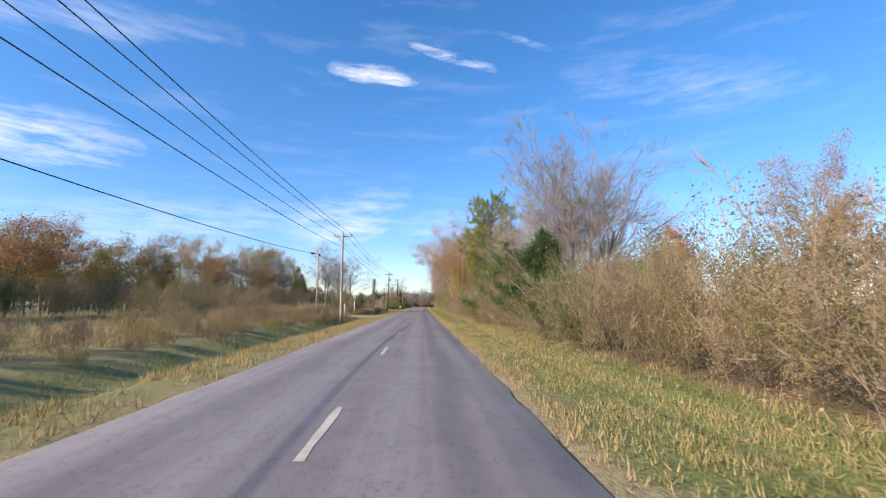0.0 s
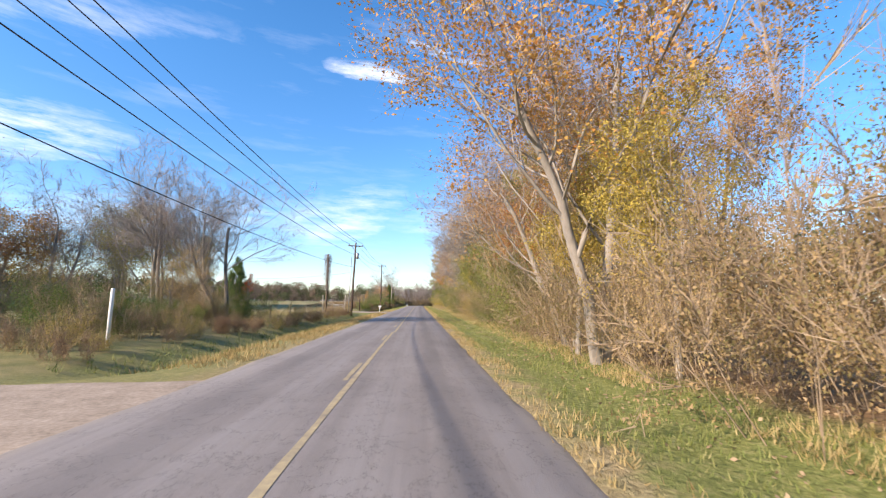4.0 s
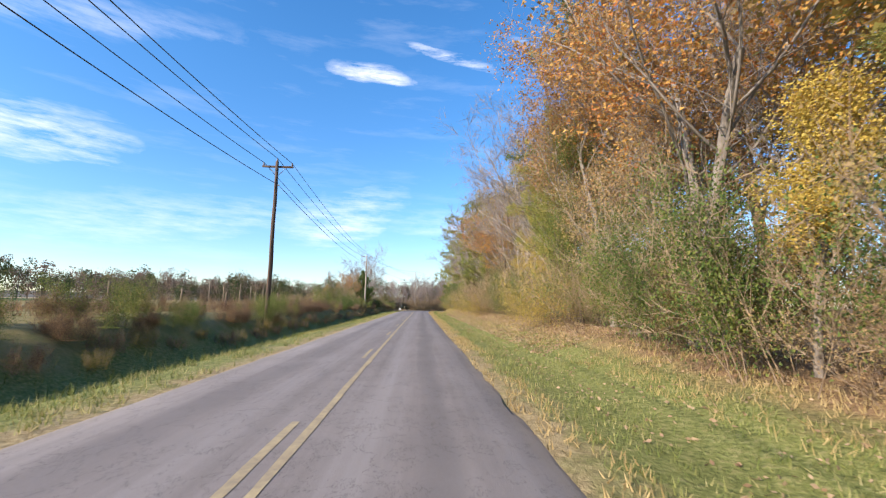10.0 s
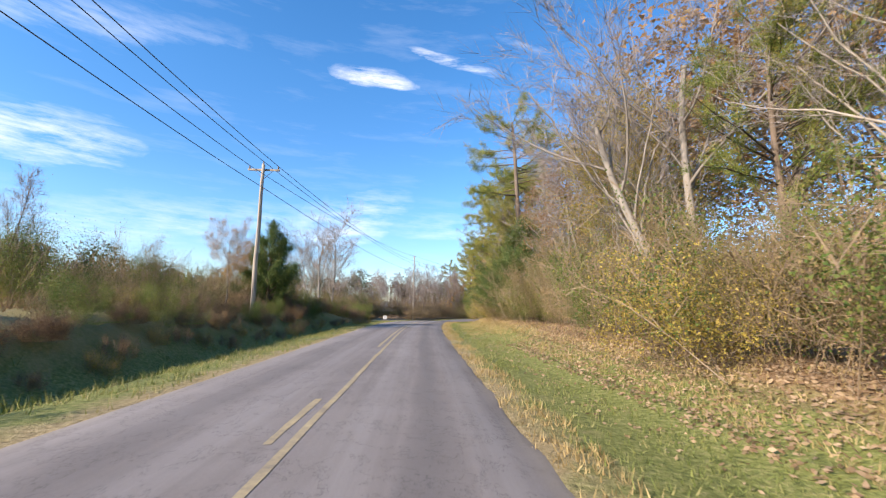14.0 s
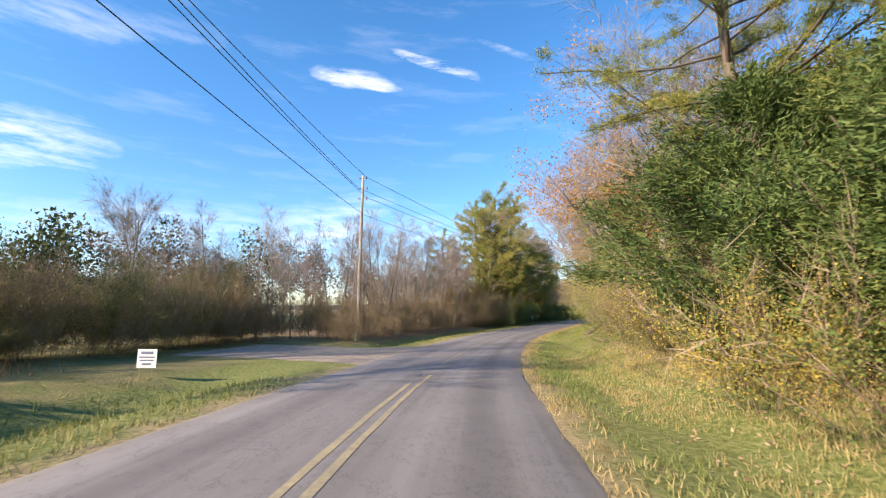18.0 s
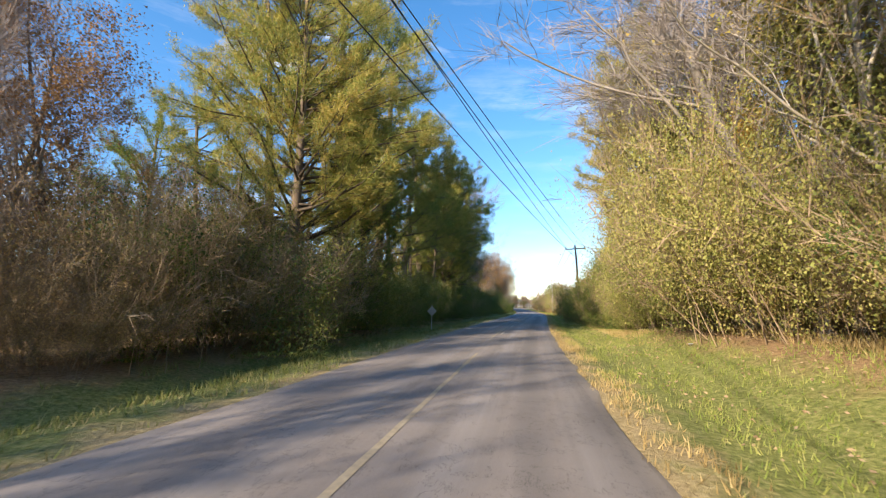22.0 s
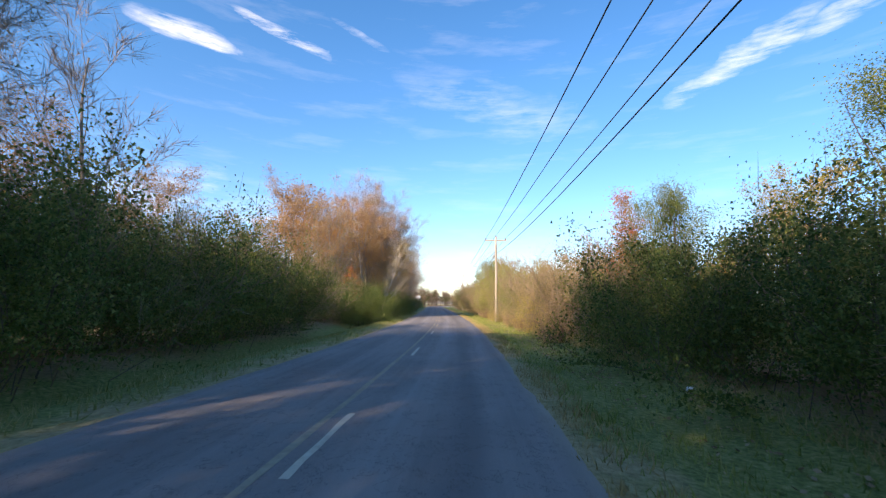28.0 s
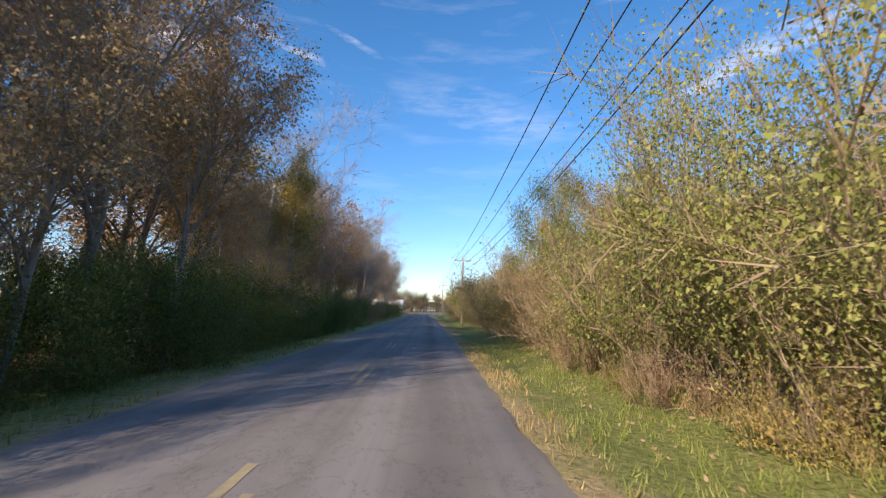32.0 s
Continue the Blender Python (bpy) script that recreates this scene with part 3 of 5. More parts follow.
def slivers(rng, roots, ways, length, wide):
    """Long thin three-sided blades from roots along ways: twigs, needles, grass."""
    n = len(roots)
    w = unit(ways)
    b = unit(np.cross(w, rng.normal(0, 1, (n, 3)))) * wide
    tip = roots + w * (length * rng.uniform(0.55, 1.3, n))[:, None]
    v = np.stack([roots - b, roots + b, tip], 1).reshape(-1, 3)
    return v, np.arange(n * 3).reshape(n, 3)


def limb_points(rng, limbs, levels, n):
    """n places spread over the limbs of those levels, with the limb's way there."""
    pool = [(pts, lv) for pts, _, lv in limbs if lv in levels]
    lens = np.array([np.linalg.norm(p[-1] - p[0]) for p, _ in pool])
    pick = rng.choice(len(pool), n, p=lens / lens.sum())
    pos, way = np.zeros((n, 3)), np.zeros((n, 3))
    for j, i in enumerate(pick):
        pts = pool[i][0]
        f = rng.uniform(0.25, 1.0) * (len(pts) - 1)
        k = min(int(f), len(pts) - 2)
        pos[j] = pts[k] + (pts[k + 1] - pts[k]) * (f - k)
        way[j] = pts[k + 1] - pts[k]
    return pos, unit(way)


def wooden_parts(root, limbs, bark, twig, sides=(8, 6, 4, 3)):
    trunk, branch = Shape(), Shape()
    for pts, radii, lv in limbs:
        (trunk if lv == 0 else branch).tube(pts, radii, sides[lv], cap=False)
    part("trunk", trunk.mesh("trunk", bark, True), root)
    part("branch_frame", branch.mesh("branch_frame", bark if twig is None else twig, True), root)


BROAD = dict(levels=4, segs=(9, 6, 4, 2), kids=[(19, 0.24, 0.42, 46), (9, 0.2, 0.48, 40), (5, 0.25, 0.46, 38)], wob=[0.05, 0.09, 0.12, 0.16], up=[0.05, 0.1, 0.07, 0.05],
             shape=lambda x: 0.75 + 1.1 * x - 1.15 * x * x)
SLIM = dict(levels=4, segs=(9, 5, 4, 2), kids=[(17, 0.28, 0.34, 38), (7, 0.2, 0.48, 38), (4, 0.25, 0.48, 38)], wob=[0.04, 0.08, 0.12, 0.16], up=[0.08, 0.14, 0.1, 0.06], shape=lambda x: 1.2 - 0.75 * x)
FORKED = dict(levels=4, tall=0.62, thick=0.85, segs=(8, 8, 5, 3), kids=[(9, 0.34, 0.76, 42), (10, 0.2, 0.46, 42), (6, 0.2, 0.48, 38)], wob=[0.06, 0.13, 0.16, 0.2], up=[0.04, 0.07, 0.05, 0.03],
              shape=lambda x: 1.1 - 0.3 * x, taper=0.5)
UP_SHOOT = dict(levels=4, thick=0.5, segs=(8, 5, 3, 2), kids=[(10, 0.3, 0.4, 24), (6, 0.25, 0.48, 30), (4, 0.25, 0.55, 34)], wob=[0.05, 0.09, 0.14, 0.18], up=[0.06, 0.12, 0.1, 0.05])


LEAFY = 5.0       # leaves for each one asked for


def broadleaf(name, label, seed, spec, height, leaf_mat, bark, leaves, size, spread=0.42, low=0, twigs=0, leaf_twig=None):
    """A leafy or bare deciduous tree, height metres tall."""
    rng = np.random.default_rng(seed)
    root = thing(name, label, "tree", "trees along the road")
    limbs = []
    grow(limbs, rng, (0, 0, -0.15), (rng.normal(0, 0.05), rng.normal(0, 0.05), 1), height * spec.get('tall', 0.86), (height * 0.009 + 0.03) * spec.get('thick', 1.0), 0, spec)
    if spec is FORKED:
        grow(limbs, rng, (0.3, 0.1, -0.15), (0.26, 0.12, 1), height * 0.5, height * 0.008 + 0.03, 0, spec)
    wooden_parts(root, limbs, bark, None)
    fine = (spec["levels"] - 1,)
    if twigs:
        pos, way = limb_points(rng, limbs, (spec["levels"] - 2, spec["levels"] - 1), twigs)
        w = unit(way + rng.normal(0, 0.36, way.shape) + (0, 0, 0.12))
        part("twig_mass", Shape().blades(*slivers(rng, pos, w, height * 0.06, 0.005)).mesh("twig_mass", leaf_twig or TWIG_GREY), root)["kind"] = "stuff"
    if leaves:
        pos, _ = limb_points(rng, limbs, fine, int(leaves * LEAFY) // 16)
        c = np.repeat(pos, 16, 0) + rng.normal(0, spread * 0.62, (len(pos) * 16, 3)) * np.repeat(rng.uniform(0.5, 1.3, (len(pos), 1)), 16, 0)
        if low:
            q = np.zeros((low, 3))
            ang = rng.uniform(0, 6.28, low)
            rad = height * 0.17 * np.sqrt(rng.uniform(0.1, 1, low))
            q[:, 0], q[:, 1], q[:, 2] = np.cos(ang) * rad, np.sin(ang) * rad, rng.uniform(0.1, 0.45, low) * height
            c = np.vstack([c, q])
        c[:, 2] = np.maximum(c[:, 2], 0.25)
        part("crown", Shape().blades(*leaflets(rng, c, size * 0.4)).mesh("crown", leaf_mat), root)
    return root


def pine(seed, height, low_frac, label, wide=0.26, limb_count=36, clumps=1500, needle=None):
    rng = np.random.default_rng(seed)
    root = thing("pine_tree", label, "tree", "trees along the road")
    limbs = []
    spec = dict(levels=3, segs=(7, 4, 2), kids=[(limb_count, low_frac, wide, 74), (6, 0.3, 0.36, 42)], wob=[0.02, 0.12, 0.15], up=[0.1, 0.08, 0.12],
                shape=lambda x: 1.2 * math.sqrt(max(1 - ((x - 0.5) / 0.56) ** 2, 0.06)))
    grow(limbs, rng, (0, 0, -0.15), (0, 0, 1), height * 0.95, height * 0.012 + 0.06, 0, spec)
    wooden_parts(root, limbs, BARK_DARK, None, (8, 4, 3, 3))
    n = clumps
    pos, way = limb_points(rng, limbs, (1, 2, 2), n)
    top = np.array([(rng.normal(0, 0.4), rng.normal(0, 0.4), height * (0.95 - 0.08 * abs(rng.normal()))) for _ in range(14)])
    pos = np.vstack([pos, top])
    way = np.vstack([way, np.tile((0, 0, 1.0), (14, 1))])
    m = 36
    c = np.repeat(pos, m, 0) + rng.normal(0, 0.13, (len(pos) * m, 3))
    w = unit(np.repeat(way, m, 0) * 0.6 + rng.normal(0, 0.6, (len(pos) * m, 3)) + (0, 0, 0.2))
    part("crown", Shape().blades(*slivers(rng, c, w, 0.2, 0.013)).mesh("crown", needle or NEEDLE), root)
    return root


def cedar(seed, height, wide, label):
    rng = np.random.default_rng(seed)
    root = thing("cedar_tree", label, "tree", "trees along the road")
    limbs = []
    spec = dict(levels=2, kids=[(95, 0.02, 0.36 * wide, 74)], segs=(7, 4), wob=[0.02, 0.1], up=[0.1, 0.12], shape=lambda x: 1.4 * (1.03 - x))
    grow(limbs, rng, (0, 0, -0.12), (0, 0, 1), height * 0.97, height * 0.014 + 0.04, 0, spec)
    wooden_parts(root, limbs, BARK_DARK, None, (7, 3, 3, 3))
    n = 1700
    pos, way = limb_points(rng, limbs, (1,), n)
    m = 40
    c = np.repeat(pos, m, 0) + rng.normal(0, 0.2, (n * m, 3)) + np.repeat(way, m, 0) * rng.uniform(-0.1, 0.5, (n * m, 1)) - (0, 0, 0.12)
    w = unit(np.repeat(way, m, 0) * 0.9 + rng.normal(0, 0.45, (n * m, 3)) - (0, 0, 0.25))
    top = np.zeros((500, 3))
    top[:, 2] = height * rng.uniform(0.84, 1.0, 500)
    top[:, :2] = rng.normal(0, 1, (500, 2)) * (height * 1.03 - top[:, 2:3]) * 0.16
    c, w = np.vstack([c, top]), np.vstack([w, np.tile((0, 0, 1.0), (500, 1)) + rng.normal(0, 0.3, (500, 3))])
    part("crown", Shape().blades(*slivers(rng, c, w, 0.19, 0.022)).mesh("crown", SPRAY), root)
    return root


def thicket(name, label, seed, height, wide, leaf_mat, twig_mat, leaves, size, stems=22, twigs=900):
    """A many-stemmed bush: arching stems, side twigs and small leaves."""
    rng = np.random.default_rng(seed)
    root = thing(name, label, "shrub", "bushes along the road")
    limbs, sh = [], Shape()
    for _ in range(stems):
        a, r = rng.uniform(0, 6.283), wide * 0.42 * math.sqrt(rng.uniform(0, 1))
        p = np.array((math.cos(a) * r, math.sin(a) * r, -0.12))
        lean = rng.uniform(0.1, 0.95)
        b = a + rng.normal(0, 0.6)
        grow(limbs, rng, p, unit(np.array((math.cos(b) * lean, math.sin(b) * lean, 1.0))), height * rng.uniform(0.6, 1.02), 0.006 + 0.0032 * height, 0,
             dict(levels=2, segs=(4, 2), kids=[(6, 0.15, 0.42, 46)], wob=[0.2, 0.24], up=[0.06, 0.08], taper=0.2))
    for pts, radii, lv in limbs:
        sh.tube(pts, np.array(radii) * 0.6, 3, cap=False)
    part("stem_clump", sh.mesh("stem_clump", twig_mat, True), root)
    pos, way = limb_points(rng, limbs, (0, 1), twigs)
    w = unit(way + rng.normal(0, 0.5, way.shape) + (0, 0, 0.25))
    part("twig_mass", Shape().blades(*slivers(rng, pos, w, 0.6, 0.006)).mesh("twig_mass", twig_mat), root)["kind"] = "stuff"
    if leaves:
        pos, _ = limb_points(rng, limbs, (0, 1), int(leaves * 3.4) // 20)
        c = np.repeat(pos, 20, 0) + rng.normal(0, 0.2, (len(pos) * 20, 3)) * np.repeat(rng.uniform(0.5, 1.5, (len(pos), 1)), 20, 0)
        c[:, 2] = np.clip(c[:, 2], 0.08, None)
        part("leaf_mass", Shape().blades(*leaflets(rng, c, size * 0.72)).mesh("leaf_mass", leaf_mat), root)["kind"] = "stuff"
    return root


KINDS = {}


def kind(key, tall, roots):
    """Remember grown plants under a key, with their own height; each is used as it stands once, then copied."""
    KINDS[key] = [tall, roots, 0]


kind("bare", 12.0, [broadleaf("bare_tree", "bare grey deciduous tree with fine pale twigs", 11, FORKED, 12, None, BARK_GREY, 0, 0, twigs=9000),
                    broadleaf("bare_tree", "bare grey deciduous tree with fine pale twigs", 12, BROAD, 12, LEAF_TAN, BARK_GREY, 260, 0.11, twigs=9000)])
kind("pale", 14.0, [broadleaf("pale_bark_tree", "pale-barked bare tree with white upper limbs", 21, FORKED, 14, LEAF_OLIVE, BARK_PALE, 500, 0.11, twigs=4200),
                    broadleaf("pale_bark_tree", "pale-barked tree with a few yellowing leaves", 22, BROAD, 14, LEAF_OLIVE, BARK_PALE, 900, 0.11, twigs=3800)])
kind("shoot", 9.0, [broadleaf("young_bare_tree", "slender leafless young tree with upswept branches", 31, UP_SHOOT, 9, None, BARK_BROWN, 0, 0, twigs=2200),
                    broadleaf("young_bare_tree", "slender leafless young tree with upswept branches", 32, UP_SHOOT, 9, LEAF_TAN, BARK_BROWN, 160, 0.1, twigs=2200)])
kind("orange", 15.0, [broadleaf("orange_tree", "tall tree in orange and gold autumn leaf", 41, BROAD, 15, LEAF_ORANGE, BARK_GREY, 4900, 0.155, 0.6, twigs=1200),
                      broadleaf("orange_tree", "tall tree in thinning orange autumn leaf", 42, SLIM, 15, LEAF_ORANGE, BARK_GREY, 3600, 0.15, 0.5, twigs=1600)])
kind("russet", 15.0, [broadleaf("russet_tree", "spreading tree in thinning rusty orange leaf", 45, FORKED, 15, LEAF_ORANGE, BARK_GREY, 4300, 0.12, 0.45, twigs=3500),
                      broadleaf("russet_tree", "spreading tree in thinning rusty brown leaf", 46, FORKED, 15, LEAF_BROWN, BARK_GREY, 4300, 0.12, 0.45, twigs=3500)])
kind("yellow", 12.0, [broadleaf("yellow_tree", "tree in bright yellow autumn leaf", 51, SLIM, 12, LEAF_YELLOW, BARK_GREY, 4300, 0.14, 0.5, twigs=500),
                      broadleaf("yellow_tree", "tree in golden yellow autumn leaf", 52, BROAD, 12, LEAF_YELLOW, BARK_PALE, 4500, 0.14, 0.45, twigs=700)])
kind("tall_gold", 24.0, [broadleaf("tall_gold_tree", "tall spreading tree in pale golden leaf", 55, BROAD, 24, LEAF_YELLOW, BARK_GREY, 9000, 0.17, 0.8, twigs=1500)])
kind("brown", 14.0, [broadleaf("oak_tree", "oak with russet and brown autumn leaves", 61, BROAD, 14, LEAF_BROWN, BARK_GREY, 4500, 0.14, 0.5, twigs=1800),
                     broadleaf("oak_tree", "oak with thinning tan leaves and grey limbs", 62, FORKED, 14, LEAF_TAN, BARK_GREY, 3200, 0.13, 0.45, twigs=2600)])
kind("olive", 14.0, [broadleaf("mixed_leaf_tree", "tree in dull green and gold leaf", 71, BROAD, 14, LEAF_OLIVE, BARK_GREY, 5000, 0.155, 0.55, twigs=700),
                     broadleaf("mixed_leaf_tree", "tree in dull green and gold leaf", 72, SLIM, 14, LEAF_OLIVE, BARK_GREY, 4500, 0.155, 0.55, twigs=700)])
kind("back", 14.0, [broadleaf("oak_tree", "oak in brown leaf deep in the wood", 64, BROAD, 14, LEAF_BROWN, BARK_BROWN, 2400, 0.24, 0.7),
                    broadleaf("mixed_leaf_tree", "tree in dull green and gold leaf deep in the wood", 74, BROAD, 14, LEAF_OLIVE, BARK_BROWN, 2400, 0.24, 0.7)])
kind("dark", 9.0, [broadleaf("evergreen_oak", "dense dark green tree beside the road", 81, BROAD, 9, LEAF_GREEN, BARK_DARK, 5600, 0.085, 0.45, 2200)])
kind("red", 7.0, [broadleaf("red_sapling", "slender sapling with red and green leaves", 91, SLIM, 7, LEAF_RED, BARK_GREY, 1500, 0.085, 0.3, twigs=400)])
kind("sapling", 6.0, [broadleaf("leafy_sapling", "slender sapling with sparse green and gold leaves", 95, UP_SHOOT, 6, LEAF_OLIVE, BARK_GREY, 1000, 0.075, 0.3, twigs=400)])
kind("pine", 18.0, [pine(101, 18, 0.42, "tall loblolly pine with clumped green needles"), pine(102, 18, 0.58, "tall pine with a bare lower trunk", 0.22, 30, 1100)])
kind("low_pine", 18.0, [pine(103, 18, 0.1, "broad pine with olive and yellowing needles to the ground", 0.27, 120, 5200)])
# pine whose needles carry the sun's gold in their base colour
kind("sunlit_pine", 18.0, [pine(104, 18, 0.22, "tall pine with sunlight put into its golden needle colour", 0.2, 70, 2600, NEEDLE_SUNLIT)])
kind("cedar", 9.0, [cedar(111, 9, 1.0, "dense dark green cone-shaped cedar"), cedar(112, 9, 1.25, "broad dark green cedar with feathery sprays")])
kind("tan_bush", 3.6, [thicket("tan_thicket", "tangled tan leafless thicket beside the verge", 121, 3.6, 4.0, LEAF_TAN, TWIG_TAN, 3400, 0.033, 20, 2600),
                       thicket("olive_thicket", "tangled brown thicket with a few olive leaves", 122, 3.6, 3.8, LEAF_DULL, TWIG_TAN, 3400, 0.033, 22, 2400),
                       thicket("gold_thicket", "tangled thicket with withered gold and olive leaves", 123, 3.6, 4.0, LEAF_DULL, TWIG_TAN, 3600, 0.033, 20, 2400)])
kind("green_bush", 3.2, [thicket("green_shrub", "bushy green shrub beside the verge", 131, 3.2, 3.6, LEAF_GREEN, TWIG_TAN, 6200, 0.033, 18, 1200),
                         thicket("gold_shrub", "bushy green and gold shrub beside the verge", 132, 3.2, 3.6, LEAF_DULL, TWIG_TAN, 6200, 0.033, 18, 1400)])
# shrub whose leaf colour is brightened to stand for sunlight
kind("sunlit_bush", 3.2, [thicket("pale_green_shrub", "tall bushy shrub with sunlight put into its yellow-green leaf colour", 135, 3.2, 3.6, LEAF_SUNLIT, TWIG_TAN, 9500, 0.025, 18, 1400)])
kind("dark_bush", 3.2, [thicket("evergreen_shrub", "dense dark evergreen shrub under the trees", 141, 3.2, 4.0, LEAF_GREEN, BARK_DARK, 6500, 0.042, 18, 400)])
kind("yellow_bush", 2.6, [thicket("yellow_shrub", "small shrub with yellow autumn leaves", 151, 2.6, 2.2, LEAF_YELLOW, TWIG_TAN, 3200, 0.032, 16, 600)])
kind("brier", 2.0, [thicket("brier_patch", "dense brown patch of briers and dead weeds on the bank", 165, 2.0, 3.6, WEED, BARK_DARK, 5600, 0.04, 26, 1400)])
kind("weed", 1.5, [thicket("weed_clump", "clump of dead brown weeds on the ditch bank", 161, 1.5, 3.4, WEED, TWIG_TAN, 900, 0.05, 26, 1200),
                   thicket("bramble_clump", "clump of brambles and dry weeds on the ditch bank", 162, 1.5, 3.4, LEAF_OLIVE, TWIG_TAN, 1100, 0.05, 24, 900)])
PLANT_RNG = random.Random(5)


def plant(key, s, d, tall, fat=1.0, lean=0.0):
    """Stand one plant beside the road, s along it and d to the right of its middle, tall metres high."""
    own, roots, used = KINDS[key]
    k = tall / own
    p = at(s, d)
    m = (Matrix.Translation(p) @ Matrix.Rotation(radians(lean), 4, "Y") @ Matrix.Rotation(PLANT_RNG.uniform(0, 6.283), 4, "Z")
         @ Matrix.Diagonal((k * fat, k * fat, k, 1)))
    root = roots[used % len(roots)]
    KINDS[key][2] += 1
    if used < len(roots):
        root.matrix_basis = m
        return root
    return copy_thing(root, m)


def hedge(keys, s0, s1, step, d, rows, tall, spread=0.35):
    """A run of bushes: keys in turn at random, rows deep, from s0 to s1."""
    for r in range(rows):
        s = s0 + step * 0.5 * r
        while s < s1:
            e = d + math.copysign(r * step * 0.75, d) + PLANT_RNG.uniform(-0.4, 0.4)
            plant(PLANT_RNG.choice(keys), s + PLANT_RNG.uniform(-0.3, 0.3) * step, e, tall * PLANT_RNG.uniform(1 - spread, 1 + spread) * (1 + 0.12 * r), 0.86)
            s += step

# ---- the right-hand side, from the start on ----
hedge(["tan_bush", "tan_bush", "green_bush"], -8, 62, 2.7, 8.6, 2, 3.6, 0.2)
hedge(["tan_bush", "tan_bush", "green_bush"], 62, 86, 3.0, 8.2, 2, 4.4, 0.2)
for s, d, h, fat, k in ((29, 11.2, 15, 1.15, "bare"), (33.5, 13, 13.5, 1.2, "bare"), (31, 10.5, 11, 1.0, "bare"), (37, 12, 12, 1.0, "pale"), (57, 13, 11, 1.0, "pale"), (46, 22, 10, 1.0, "pale")):
    plant(k, s, d, h, fat)
for s, d, h in ((39, 10.5, 14.5), (43, 11.5, 15), (48, 11, 13)):
    plant("pale", s, d, h, 1.2)
plant("cedar", 24.3, 8.2, 6.2, 1.15)
plant("cedar", 43.5, 9.8, 6.0, 1.0)
plant("cedar", 38.8, 9.0, 11.5, 0.9)
plant("low_pine", 60.5, 11.2, 17, 0.85)
plant("pine", 40, 17, 12)
plant("russet", 72.5, 7.6, 17.5, 1.25)
plant("russet", 78, 8.6, 15, 1.2)
plant("yellow", 74.5, 7.4, 7.5, 1.3)
plant("olive", 82, 12, 12)
plant("brown", 80, 17, 15)
plant("yellow", 69.5, 8.2, 7.5)
for s, d, h, k in ((6, 24, 9, "brown"), (14, 27, 10, "orange"), (22, 22, 9, "brown"), (36, 24, 10, "brown"), (44, 28, 11, "orange"), (52, 24, 10, "brown"), (60, 26, 11, "brown"), (68, 22, 12, "brown")):
    plant(k, s, d, h)
plant("green_bush", 20, 7.6, 2.2)
plant("green_bush", 41, 7.6, 2.6)

# the autumn wood beside the straight
for s, d, h, k in ((89, 12.5, 14, "bare"), (92.5, 12.5, 16, "brown"), (96.5, 10.2, 14.5, "orange"), (99.5, 9.4, 10, "yellow"), (101.5, 12.5, 16, "orange"), (103.5, 13.5, 19, "pine"), (105, 13, 17, "bare"),
                   (109.5, 9.0, 12.5, "yellow"), (98, 16, 17, "brown"), (110.5, 12.2, 16, "bare"), (112, 13, 18, "pine"), (114.5, 11, 15, "bare"), (117, 10.2, 13, "olive"), (116, 16, 16, "pine"), (120, 10.8, 15, "bare"),
                   (123, 11, 16, "pine"), (126, 11.5, 16, "bare"), (128.5, 10.6, 12, "dark"), (131, 12.2, 16, "pale"), (133, 13.5, 16, "pine"), (135.5, 10.4, 17, "pale"), (138, 12.5, 16, "bare"), (141, 11, 16, "bare"),
                   (143.5, 11.5, 16, "pale"), (146, 10.8, 15, "bare"), (149, 12, 15, "olive"), (152, 11, 15, "bare"), (155, 13, 14, "pine"), (156.8, 10.0, 10, "yellow"), (159, 12, 14, "pale"),
                   (162, 10.6, 14, "russet"), (165, 10.2, 14, "brown"), (168.5, 10.8, 15, "russet"), (172, 11.2, 14, "brown"), (175, 12.5, 17, "pine")):
    plant(k, s, d + 0.2, h * 1.08, 1.0)
for s, d, h, k in ((176.5, 11.4, 14, "low_pine"), (179, 13, 15, "pale"), (182.5, 10.4, 9.5, "yellow"), (184, 12, 15, "bare"), (187, 10.8, 15, "bare"), (190, 11.5, 15, "pale"), (193, 11, 14, "brown"), (195.5, 12.5, 13, "russet"),
                   (197, 11.5, 15, "bare"), (200, 10.5, 14, "olive"), (203, 13, 15, "olive"), (206.5, 10.0, 16, "low_pine"), (209, 11.5, 14, "brown"), (212, 12, 13, "olive"), (214, 11, 15, "pale"), (217, 12, 14, "pale"),
                   (220, 12, 15, "pine"), (223, 11.5, 13, "bare"), (227, 12.5, 12, "pale"), (231, 12, 13, "olive"), (236, 12.5, 13, "russet"), (240, 12, 11, "bare"), (244, 13, 13, "brown")):
    plant(k, s, d + 0.2, h * 1.05, 1.0)
for s in range(88, 262, 7):
    plant(PLANT_RNG.choice(["back", "back", "bare", "back"]), s, PLANT_RNG.uniform(16, 20), PLANT_RNG.uniform(14, 17), 1.25)
hedge(["green_bush", "tan_bush", "green_bush"], 86, 128, 2.6, 8.4, 2, 2.9, 0.25)
hedge(["tan_bush", "green_bush", "green_bush"], 128, 246, 2.6, 9.8, 2, 3.9, 0.25)
plant("dark", 98.5, 8.4, 4.8, 1.2)
plant("dark", 102, 8.8, 4.6, 1.2)
plant("yellow", 106.8, 8.8, 9, 1.1)
plant("dark", 115.5, 9.8, 8)
plant("dark", 133, 10.4, 6.5)
plant("dark", 170, 10, 7)
for s in (105, 133, 171.5, 199, 219):
    plant("yellow_bush", s, 8.2, 3.0)
plant("green_bush", 216, 9.2, 4.4)

